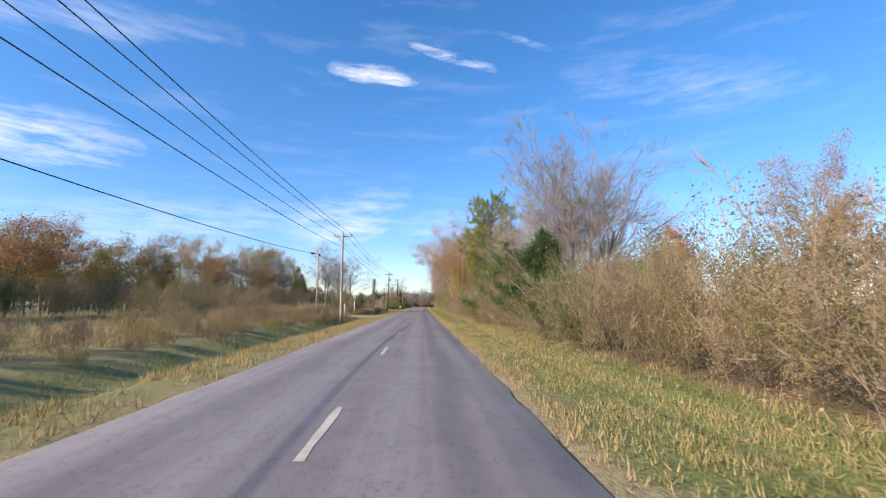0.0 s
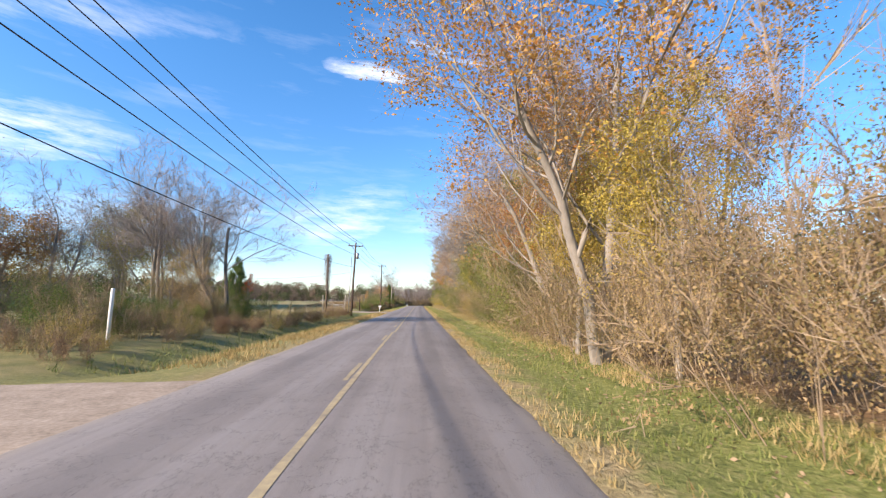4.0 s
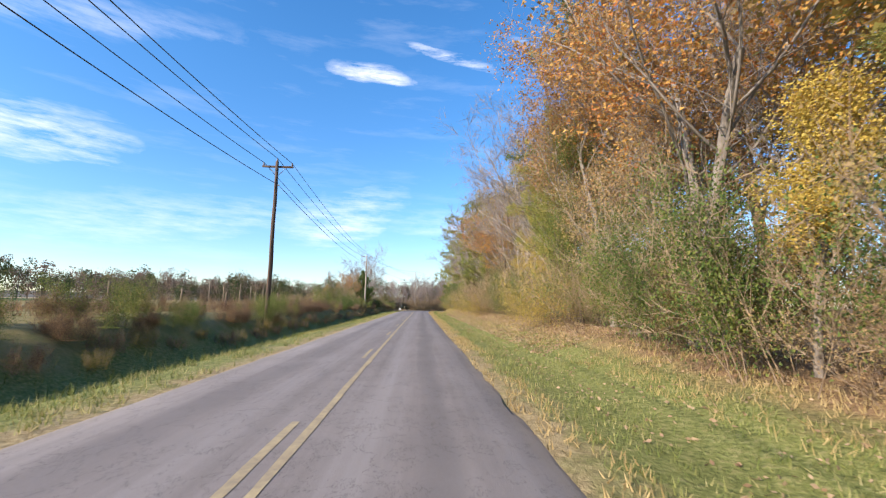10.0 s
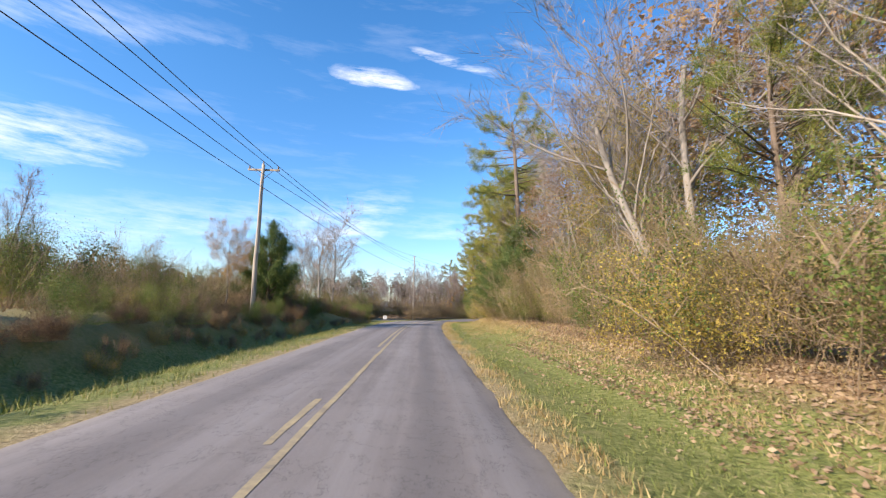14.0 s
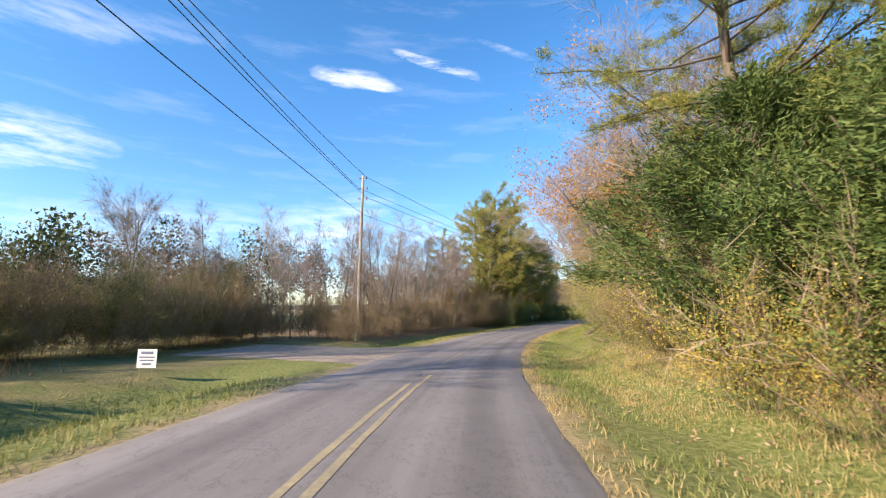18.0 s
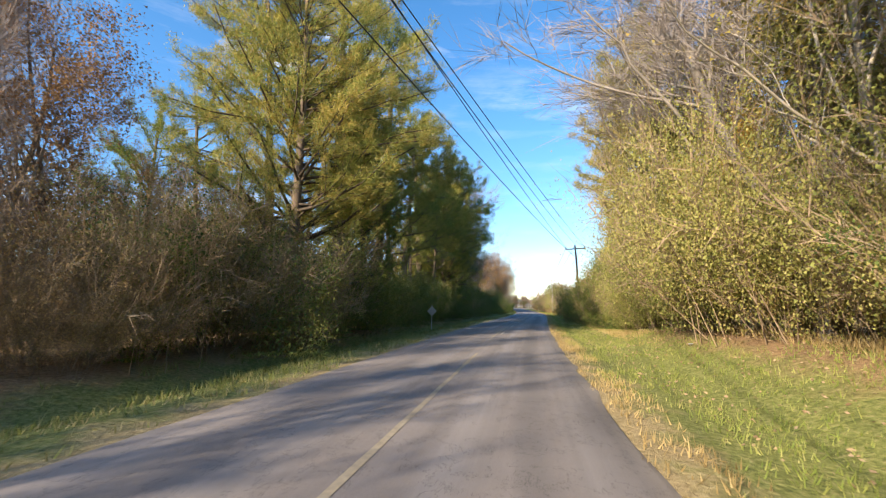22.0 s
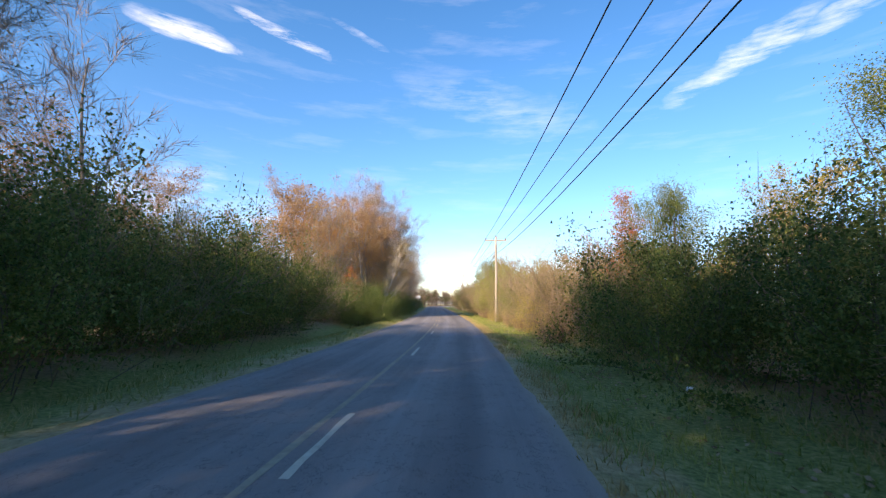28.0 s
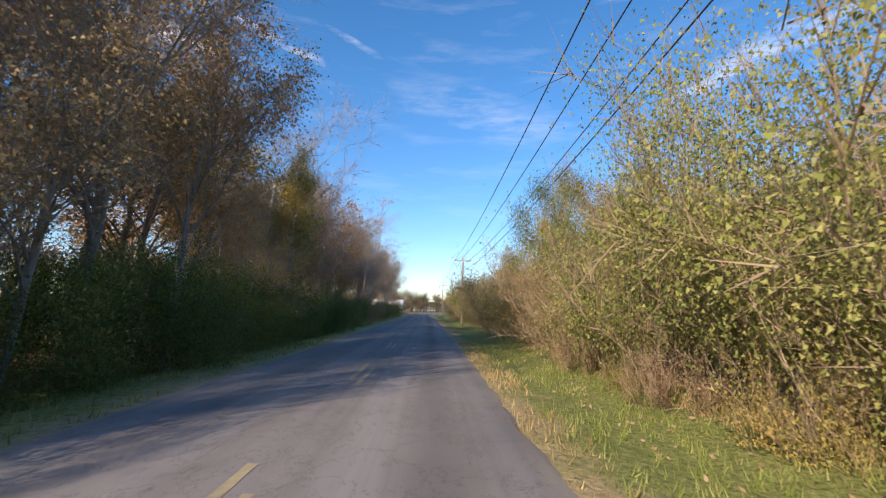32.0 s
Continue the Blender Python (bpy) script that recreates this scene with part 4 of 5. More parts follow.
# pines and cedars before the bend
plant("pine", 258, 12, 21, 1.2)
plant("yellow", 262, 10.4, 6.5, 1.1)
plant("bare", 266, 12.5, 13)
for s, d, h, k in ((270.5, 12, 22, "low_pine"), (283.5, 9.8, 20, "pine")):
    plant(k, s, d, h, 1.4 if k == "pine" else 1.25)
plant("cedar", 246.5, 10.4, 10.5, 1.3)
plant("cedar", 251, 11.2, 15, 1.0)
for s, d, h, k in ((270, 9, 3.4, "green_bush"), (272.5, 8.2, 2.8, "tan_bush"), (276, 8, 3.2, "green_bush"), (279.5, 7.6, 2.6, "yellow_bush"), (266, 9.4, 3.6, "dark_bush"), (249, 9.2, 3.4, "green_bush"), (252.5, 9.4, 3.8, "tan_bush"), (256, 9.2, 3.2, "green_bush"), (260, 9.4, 3.4, "green_bush"), (263.5, 9.0, 3.0, "tan_bush")):
    plant(k, s, d, h)
plant("cedar", 252, 12.5, 11)
plant("cedar", 267.5, 9.8, 8.5, 1.15)
plant("cedar", 271, 9.6, 9.5, 1.15)
plant("low_pine", 265, 13.5, 20, 1.1)
plant("cedar", 274, 10.8, 11.5, 1.2)
plant("cedar", 283, 9.8, 12.5, 1.25)
plant("cedar", 279, 12, 12, 1.25)
plant("cedar", 277, 9.8, 9.5, 1.2)
plant("low_pine", 279, 13.5, 17)
plant("olive", 264, 14, 11)
plant("dark", 262, 10.6, 6)
plant("yellow_bush", 256, 8.6, 3.2)
plant("green_bush", 284.5, 8.0, 2.6)
plant("yellow_bush", 289, 9.0, 2.8)
hedge(["green_bush", "tan_bush"], 284, 298, 2.4, 9.2, 2, 3.0)
hedge(["green_bush", "tan_bush"], 250, 284, 3.0, 11.5, 1, 2.8)
hedge(["tan_bush", "sunlit_bush", "green_bush", "sunlit_bush"], 297, 346, 2.5, 11.6, 2, 4.6, 0.25)
for s, d, h, k in ((293, 13.5, 14, "bare"), (297, 14, 15, "bare"), (300, 12.4, 15, "russet"), (303, 12.0, 14, "olive"), (306, 12.4, 15, "bare"), (309, 11.8, 16, "pale"), (312, 13.5, 15, "olive"), (315, 11.4, 16, "bare"), (318, 13, 15, "russet"),
                   (321, 11.2, 17, "pale"), (324, 13.5, 15, "olive"), (327, 11.4, 18, "bare"), (330, 13, 15, "olive"), (333, 11.2, 19, "pale"), (336.5, 11.2, 14, "olive"), (340, 11.4, 18, "pale"), (344, 11.2, 17, "olive"), (348, 11, 15, "yellow"),
                   (329, 11.6, 7.5, "red"), (338, 14, 17, "bare"), (346, 14, 18, "bare")):
    plant(k, s, d - 0.4, h * 1.05, 1.1)
for s in range(288, 356, 8):
    plant("back", s, PLANT_RNG.uniform(19, 23), PLANT_RNG.uniform(12, 15), 1.2)
plant("red", 302, 12, 6.5)

# past the bend, on the right
hedge(["sunlit_bush", "sunlit_bush", "green_bush"], 344, 366, 2.3, 10.5, 2, 4.8)
hedge(["dark_bush", "green_bush"], 364, 372, 2.6, 10.4, 2, 3.8)
hedge(["dark_bush", "dark_bush", "green_bush"], 371, 398, 2.6, 9.2, 2, 3.8)
for s, d, h, k in ((356, 13, 9, "olive"), (360, 12.5, 9, "dark"), (366, 12, 7, "dark"), (370, 12.5, 6.5, "dark"), (374, 11.4, 6, "dark"), (378, 11.2, 6, "dark"), (382, 12, 6.5, "olive"), (386, 11.2, 6, "dark"), (390, 11.5, 6, "brown"), (395, 11, 5.5, "dark"),
                   (400, 12, 6, "brown"), (383.5, 12.5, 13.5, "olive"), (358, 10.2, 21, "sunlit_pine"), (353, 11.6, 17, "olive"), (364, 11, 20, "sunlit_pine"), (351, 14, 20, "bare"), (356, 15, 20, "bare"),
                   (398, 17, 19, "tall_gold"), (404, 19, 20, "tall_gold"), (411, 22, 21, "tall_gold"), (390, 9.2, 5.5, "sapling"), (394.5, 9.4, 6.5, "sapling"),
                   (398, 9.6, 6.5, "red"), (402, 11, 7, "orange"), (405, 11.5, 7, "brown"), (409, 13, 8, "dark")):
    plant(k, s, d, h)
for s, d in ((387.8, 6.2), (386.2, 7.2), (389.4, 7.4), (384.4, 7.6)):
    plant("weed", s, d, 1.25, 0.6)
hedge(["dark_bush", "dark_bush", "green_bush"], 398, 427, 3.0, 8.8, 2, 3.4)
for s, d, h, k in ((419, 11.2, 5.6, "sapling"), (426.5, 10.6, 7.4, "red"), (428.5, 11.2, 6.8, "sapling"), (412, 10.5, 4.6, "dark"), (421, 10.6, 4.6, "dark"), (424.5, 10.4, 4.8, "dark"), (417, 12, 6.5, "olive"), (434, 13, 4.6, "sapling"), (440, 13.5, 4.8, "red"), (447, 13.5, 4.4, "sapling")):
    plant(k, s, d, h)
hedge(["tan_bush", "tan_bush", "tan_bush", "green_bush"], 425, 459, 2.7, 8.8, 2, 4.2, 0.2)
hedge(["sunlit_bush", "green_bush", "tan_bush"], 459, 472, 2.5, 8.6, 2, 4.6, 0.2)
plant("yellow_bush", 437, 7.8, 2.8)
hedge(["weed"], 426, 470, 2.6, 6.9, 1, 1.5, 0.2)
hedge(["tan_bush", "green_bush"], 470, 560, 3.6, 8.6, 2, 4.8, 0.2)
plant("dark", 476, 9.2, 6)
for s, d, h, k in ((464, 11.6, 6.4, "olive"), (467.5, 11.5, 8.4, "brown"), (471.5, 10.6, 8.6, "olive"), (475, 11.4, 10, "orange"), (480, 10.6, 9, "brown"), (485, 11, 9.5, "olive"), (491, 10.4, 9, "brown"), (498, 10.6, 9, "olive")):
    plant(k, s, d, h, 1.1)
for s in range(474, 600, 7):
    plant(PLANT_RNG.choice(["orange", "brown", "brown", "bare"]), s, PLANT_RNG.uniform(12, 15), PLANT_RNG.uniform(7, 9))
for s in range(428, 474, 7):
    plant(PLANT_RNG.choice(["brown", "orange", "bare"]), s, PLANT_RNG.uniform(16, 20), PLANT_RNG.uniform(6, 8))

# ---- the left-hand side ----
for i, s in enumerate(range(22, 104, 5)):
    plant("back", s, -41 - 6 * ((i * 7) % 5) / 5 + max(0, s - 80) * 0.4, 8 + ((i * 3) % 4) * 0.6, 1.2)
hedge(["weed", "weed", "tan_bush"], 0, 62, 2.6, -11.4, 2, 1.5)
hedge(["weed"], -4, 60, 3.0, -9.4, 1, 1.1, 0.3)
for s, d, h, k in ((40, -44, 9, "brown"), (48, -47, 10, "orange"), (56, -44, 9, "brown"), (63, -46, 10, "brown"), (70, -42, 9, "bare"), (77, -40, 10, "brown"), (84, -38, 9, "olive"), (30, -48, 9, "brown"),
                   (91, -34, 10, "brown"), (97, -30, 9, "bare"), (103, -28, 10, "shoot"), (99, -25, 8, "sapling"), (88, -28, 8, "brown"), (80, -31, 8, "bare"), (72, -34, 9, "brown")):
    plant(k, s, d, h * 1.15, 1.3)
hedge(["tan_bush", "green_bush", "tan_bush"], 44, 98, 4.0, -24, 2, 3.4)
hedge(["tan_bush", "green_bush"], 30, 80, 5.0, -36, 1, 4.0)
hedge(["weed"], 44, 62, 2.4, -8.8, 3, 1.3)
hedge(["weed"], 72, 84, 3.0, -9.4, 2, 1.2)
hedge(["green_bush", "tan_bush", "dark_bush"], 78, 97, 3.0, -12.5, 2, 2.2)
plant("bare", 94, -13.5, 10, 1.3)
plant("brown", 89, -14.5, 9)
plant("bare", 96.5, -16.5, 10)
plant("cedar", 179, -47.7, 18, 0.62)
plant("cedar", 185, -53, 11, 0.65)
plant("bare", 94, -19, 12)
hedge(["weed", "brier"], 84, 127, 2.2, -9.0, 1, 1.4, 0.3)
for s, d, h, k in ((136, -41, 16, "olive"), (141, -45, 17, "back"), (146, -41, 14, "olive"), (133, -47, 16, "back"), (138, -50, 17, "olive"), (152, -34, 6, "red"), (146, -40, 6, "bare")):
    plant(k, s, d, h)
hedge(["brier", "brier", "dark_bush"], 144, 250, 2.2, -9.3, 1, 1.7, 0.2)
hedge(["weed", "brier"], 144, 250, 2.4, -11.2, 1, 1.5, 0.3)
hedge(["weed"], 146, 272, 1.9, -8.2, 1, 0.9, 0.3)
plant("cedar", 246, -11.6, 11.5, 0.85)
plant("cedar", 250, -14, 8, 0.65)
plant("brown", 240.5, -12.6, 6)
plant("shoot", 226, -15, 6)
hedge(["tan_bush", "green_bush"], 226, 262, 3.0, -13.5, 2, 2.8)
for s, d, h, k in ((262, -24, 8, "orange"), (268, -28, 8, "brown"), (280.5, -19.5, 16, "bare"), (275, -15.2, 12, "bare"), (258, -19, 7, "brown"), (254, -17, 7.5, "brown"), (262, -18, 7, "red"), (286, -26, 8, "bare")):
    plant(k, s, d, h)
hedge(["brier", "dark_bush", "brier"], 248, 279, 2.4, -9.8, 2, 2.2)
hedge(["tan_bush", "tan_bush", "green_bush"], 280, 304, 2.1, -16.5, 3, 3.6)
hedge(["tan_bush"], 301, 342, 2.8, -9.8, 3, 3.0, 0.25)
for i in range(60):
    plant("shoot", 297 + 0.76 * i, -11.4 - 7.5 * ((i * 37) % 10) / 10 - (5 if i < 7 else 0), (6.0 if i < 18 else 8.2) + ((i * 53) % 10) * 0.35, 0.85)
for s in range(284, 346, 5):
    plant(PLANT_RNG.choice(["bare", "shoot", "shoot"]), s, PLANT_RNG.uniform(-27, -21), PLANT_RNG.uniform(7, 9.5), 0.9)
for s, d, h, k in ((335, -14.5, 8, "orange"), (339, -14, 11, "brown"), (333, -15, 10, "brown"), (343, -12, 6.5, "brown")):
    plant(k, s, d, h)

# the dark pine wood past the bend, on the left
plant("low_pine", 351, -11.2, 23.5, 1.3)
plant("low_pine", 357.5, -9.8, 17, 0.8)
hedge(["tan_bush", "tan_bush", "green_bush"], 338, 352, 2.2, -10.0, 2, 4.6)
plant("pine", 353, -14, 20)
plant("orange", 361, -10.2, 18.5, 0.8)
for s, d, h, k in ((355, -11, 21, "pine"), (359, -13, 22, "pine"), (364, -10.5, 21, "pine"), (367, -13, 22, "pine"), (370, -10.4, 20, "pine"), (373.5, -12.5, 18, "pine"),
                   (376, -9.8, 19, "pine"), (379, -12, 20, "pine"), (382, -10, 20, "low_pine"), (386, -11, 20, "low_pine"), (389, -12, 19, "pine"), (386, -13.5, 10, "dark"), (392.5, -13, 9, "dark"), (398.5, -13, 9, "olive"), (405, -13, 8.5, "dark"), (391.5, -11, 16, "pine"), (394, -12, 16, "shoot"), (396, -11, 15, "bare"), (398, -12.5, 13, "shoot"), (402, -14, 14, "bare"), (401, -11, 13, "shoot"), (410, -15, 13, "bare"),
                   (400, -11, 13, "bare"), (403, -12, 11, "shoot"), (406, -11, 12, "bare"), (409, -12.5, 10, "brown"), (412, -11, 9, "bare")):
    plant(k, s, d + 0.6, h * 1.1, 1.1)
for s in range(350, 394, 7):
    plant("pine", s, PLANT_RNG.uniform(-24, -18), PLANT_RNG.uniform(16, 20), 1.0)
for s in range(394, 426, 5):
    plant(PLANT_RNG.choice(["bare", "shoot"]), s, PLANT_RNG.uniform(-23, -17), PLANT_RNG.uniform(10, 13), 1.1)
hedge(["dark_bush", "dark_bush", "green_bush"], 344, 414, 2.7, -9.6, 2, 3.9, 0.25)
hedge(["dark_bush", "dark_bush", "green_bush"], 412, 432, 2.5, -9.2, 2, 4.4, 0.2)
hedge(["tan_bush", "tan_bush", "green_bush"], 430, 448, 2.9, -10.5, 2, 4.2, 0.2)
for s, d, h, k in ((418, -11, 10, "shoot"), (422, -10, 9, "shoot"), (438, -15, 8.5, "olive"), (451, -11, 15, "pale"), (446, -12, 8, "brown"), (449.5, -13, 13, "pale"), (464, -7.8, 19.5, "brown"), (460, -12, 15, "russet"),
                   (458, -9.5, 13, "brown"), (462, -7.6, 14, "brown"), (467, -8.4, 15, "bare"), (470, -7.4, 14, "brown"), (476, -8, 14, "brown"), (483, -7.8, 13, "olive"), (447, -8.6, 5, "red")):
    plant(k, s, d, h)
for s in range(470, 570, 7):
    plant("back", s, PLANT_RNG.uniform(-22, -14), PLANT_RNG.uniform(13, 16), 1.2)
for s in range(463, 620, 6):
    plant(PLANT_RNG.choice(["brown", "russet", "brown", "bare"]), s, PLANT_RNG.uniform(-14, -9.5), PLANT_RNG.uniform(13, 16))
plant("pale", 455.5, -7.2, 13, 0.7, 20)
for s in range(418, 434, 4):
    plant("brown", s, PLANT_RNG.uniform(-15.5, -13), PLANT_RNG.uniform(7.5, 8.5), 1.0)
for s in range(447, 472, 5):
    plant("brown", s, PLANT_RNG.uniform(-15.5, -13), PLANT_RNG.uniform(11, 12.5), 1.0)
hedge(["dark_bush"], 444, 500, 3.0, -7.2, 2, 3.3, 0.15)
hedge(["dark_bush", "tan_bush"], 500, 600, 4.0, -8.0, 1, 3.6, 0.15)

# ---- poles, wires ----
def unit_bolt(sh, c, r, h):
    return sh.tube([(c[0], c[1], c[2]), (c[0], c[1], c[2] + h * 0.35), (c[0], c[1], c[2] + h * 0.5), (c[0], c[1], c[2] + h)], [r * 0.5, r, r * 0.55, r * 0.8], 8)


def utility_pole(s, d, tall, arm=2.2, dark=False, lean=0.0, flip=0.0, can=False, sink=0.0):
    """A wooden pole with a crossarm, its braces and insulators; returns the places that the wires hang from."""
    root = thing("utility_pole", "dark utility pole with a crossarm" if dark else "weathered grey wooden utility pole with a crossarm", "utility pole", "poles along the road")
    root.matrix_basis = Matrix.Translation(at(s, d, -0.1 - sink)) @ Matrix.Rotation(heading_at(s) + flip, 4, "Z") @ Matrix.Rotation(radians(lean), 4, "Y")
    wood = DARK_POLE if dark else POLE_WOOD
    zs = np.linspace(0, tall + sink, 9)
    wob = [(0.02 * math.sin(z * 1.3 + s), 0.02 * math.cos(z * 0.9 + s), z) for z in zs]
    part("shaft", Shape().tube(wob, np.linspace(0.17, 0.11, 9), 12).mesh("shaft", wood, True), root)
    pins = []
    top = tall + sink
    if arm:
        z = top - 0.35
        part("crossarm", Shape().box((0, 0.16, z), (arm, 0.1, 0.13), chamfer=0.015).mesh("crossarm", wood), root)
        for k in (-1, 1):
            part("brace", Shape().tube([(k * 0.62, 0.19, z - 0.05), (0, 0.17, z - 0.68)], [0.018, 0.018], 6).mesh("brace", STEEL), root)
        for x, y, zz in ((-arm / 2 + 0.1, 0.16, z + 0.065), (arm / 2 - 0.1, 0.16, z + 0.065), (0, 0, top)):
            part("insulator", unit_bolt(Shape(), (x, y, zz), 0.07, 0.22).mesh("insulator", PORCELAIN, True), root)
            pins.append(Vector((x, y, zz + 0.22)))
        low = top - 1.75
        part("neutral_clamp", Shape().box((0.15, 0, low), (0.14, 0.08, 0.1), chamfer=0.01).mesh("neutral_clamp", STEEL), root)
        pins.append(Vector((0.2, 0, low)))
    else:
        for k in range(3):
            z = top - 0.35 - 0.95 * k
            x = 0.42 if k != 0 else 0.3
            part("standoff", Shape().tube([(0.08, 0, z - 0.08), (x, 0, z)], [0.03, 0.03], 6).mesh("standoff", STEEL), root)
            part("insulator", unit_bolt(Shape(), (x, 0, z), 0.09, 0.26).mesh("insulator", PORCELAIN, True), root)
            part("strain_insulator", Shape().tube([(-0.1, 0, z + 0.1), (-0.32, 0, z + 0.12), (-0.45, 0, z + 0.13)], [0.03, 0.07, 0.04], 8).mesh("strain_insulator", PORCELAIN, True), root)
            pins.append(Vector((x if k != 1 else -0.45, 0, z + 0.2)))
        pins.append(Vector((0.15, 0, top - 3.6)))
    if can:
        part("transformer", Shape().tube([(0.34, 0, top - 2.3), (0.34, 0, top - 2.25), (0.34, 0, top - 1.45), (0.34, 0, top - 1.38)], [0.16, 0.2, 0.2, 0.12], 14).mesh("transformer", STEEL, True), root)
    part("ground_wire", Shape().tube([(0, -0.165, 0), (0, -0.12, top * 0.9)], [0.01, 0.01], 4).mesh("ground_wire", WIRE), root)
    return [root.matrix_basis @ p for p in pins]


def wire(a, b, sag, r=0.021, mat=None, label="thin overhead power line between poles"):
    n = 20
    pts = [a.lerp(b, i / n) - Vector((0, 0, sag * 4 * (i / n) * (1 - i / n))) for i in range(n + 1)]
    sh = Shape().tube([tuple(p) for p in pts], [r] * (n + 1), 5)
    tagged(new("power_line", sh.mesh("power_line", mat or WIRE, True)), label, "power line", "overhead wires")


# the pole at 387.8 is grey wood; dark wood puts its shaded look into colour
line = [utility_pole(-20, -7.6, 10.6), utility_pole(52, -7.9, 10.7, lean=-1), utility_pole(123.5, -8.3, 10.8, dark=True, lean=1.5, can=True),
        utility_pole(178.5, -8.8, 11.7, dark=True), utility_pole(238.5, -9.8, 10.8), utility_pole(305.5, -11.1, 14.6, arm=0),
        utility_pole(387.8, 7.5, 9.9, arm=2.5, dark=True, lean=-3), utility_pole(452.5, 6.5, 9.6, arm=2.4, lean=-1), utility_pole(518, 6.6, 9.6, arm=2.4), utility_pole(585, 6.6, 9.6, arm=2.4),
        utility_pole(652, 6.6, 9.6, arm=2.4)]
for p, q in zip(line, line[1:]):
    for a, b in zip(p, q):
        wire(a, b, 0.9)


def slim_pole(s, d, tall, mat, label, r=0.09, name="service_pole", lean=0.0):
    root = thing(name, label, "pole", "poles along the road")
    root.matrix_basis = Matrix.Translation(at(s, d, -0.1)) @ Matrix.Rotation(radians(lean), 4, "Y")
    part("shaft", Shape().tube([(0, 0, 0), (0.02, 0, tall * 0.5), (0, 0, tall)], [r, r * 0.9, r * 0.75], 10).mesh("shaft", mat, True), root)
    return root


p2 = slim_pole(51, -10.6, 8.4, POLE_WOOD, "slim grey wooden service pole beside the field")
part("cable_box", Shape().box((0.12, 0, 7.4), (0.16, 0.2, 0.3), chamfer=0.02).mesh("cable_box", RUBBER), p2)
slim_pole(123.3, -8.75, 8.6, STEEL, "pale steel brace pole beside a utility pole", 0.06, lean=1.5)
ft = [at(-20, -9.5, 6.0), at(51, -10.6, 7.4), at(123.5, -8.3, 7.2)]
for a, b in zip(ft, ft[1:]):
    wire(a, b, 1.0, 0.022, RUBBER, "sagging black telephone cable")
wire(at(51, -10.6, 8.1), at(52, -7.9, 8.6), 0.1, 0.012)
wire(at(123.5, -8.3, 6.4), at(150, -40, 6.0), 0.8, 0.015)
sleeve = [ft[1].lerp(ft[0], f) - Vector((0, 0, 4 * f * (1 - f))) for f in (0.03, 0.04, 0.05)]
tagged(new("splice_case", Shape().tube([tuple(p) for p in sleeve], [0.08, 0.1, 0.08], 8).mesh("splice_case", RUBBER, True)), "black splice case on a telephone cable", "splice case")

# a dead trunk hung with dry vines
snag = slim_pole(125.5, -12.4, 9.0, BARK_DARK, "dead trunk hung with dry vines", 0.17, "vine_snag")
rng_v = np.random.default_rng(9)
root_pts = np.zeros((1500, 3))
root_pts[:, 2] = 9.0 * np.sqrt(rng_v.uniform(0.15, 1.0, 1500))
root_pts[:, :2] = rng_v.normal(0, 0.22, (1500, 2)) * (0.4 + root_pts[:, 2:3] / 9)
part("vine_mass", Shape().blades(*slivers(rng_v, root_pts, unit(rng_v.normal(0, 0.35, (1500, 3)) + (0, 0, -0.9)), 0.7, 0.012)).mesh("vine_mass", TWIG_GREY), snag)["kind"] = "stuff"
part("side_arm", Shape().tube([(-0.1, 0, 4.1), (-1.2, 0, 4.2), (-2.6, 0, 4.5)], [0.1, 0.07, 0.04], 6).mesh("side_arm", BARK_DARK, True), snag)


# ---- fences, posts, mailbox, signs ----
def fence_post(s, d, tall, mat=None, r=0.07, label="weathered round fence post", name="fence_post"):
    ob = new(name, Shape().tube([(0, 0, -0.1), (0, 0, tall * 0.6), (0.01, 0, tall - 0.02), (0.01, 0, tall)], [r, r * 0.95, r * 0.9, r * 0.6], 9).mesh(name, mat or POST_WOOD, True))
    ob.matrix_basis = Matrix.Translation(at(s, d)) @ Matrix.Rotation(radians(PLANT_RNG.uniform(-3, 3)), 4, "Y")
    return tagged(ob, label, "post", "fence posts")


def rail_fence(places, tall, rails, label):
    """Posts with rails between them, one thing."""
    root = thing("rail_fence", label, "fence")
    for p in places:
        part("post", Shape().tube([tuple(p - Vector((0, 0, 0.1))), tuple(p + Vector((0, 0, tall)))], [0.075, 0.06], 8).mesh("post", POST_WOOD, True), root)
    for a, b in zip(places, places[1:]):
        for z in rails:
            part("rail", Shape().tube([tuple(a + Vector((0, 0, z))), tuple(b + Vector((0, 0, z)))], [0.045, 0.04], 6).mesh("rail", POST_WOOD, True), root)
    return root


fence_post(75.5, -10.0, 2.2, WHITE_PAINT, 0.07, "tall pale post beside a gravel drive", "marker_post")
rail_fence([at(74, -13 - 1.9 * k) for k in range(5)], 1.2, (0.55, 1.05), "low brown wooden rail fence beside a drive")
fence_post(33, -20, 1.6)
fence_post(45, -15, 1.5)
fence_post(62, -9.2, 1.8, WHITE_PAINT, 0.06, "pale marker post in the weeds")
for k in range(3):
    fence_post(104 + 7 * k, -13.5, 1.3)
rail_fence([at(139.5, -13.5), at(142.5, -14.5), at(145.5, -15.5), at(148.5, -16.5)], 1.15, (0.6, 1.05), "brown wooden rail fence along a yard")
gate_posts = [fence_post(137.4, -15.4, 2.9, PALE_WOOD, 0.085, "tall pale weathered gate post", "gate_post"), fence_post(136.6, -11.5, 2.9, PALE_WOOD, 0.085, "tall pale weathered gate post", "gate_post")]
gate = thing("farm_gate", "pale tube farm gate beside a weathered post", "gate")
ga, gb = at(137.0, -13.5), at(136.7, -11.75)
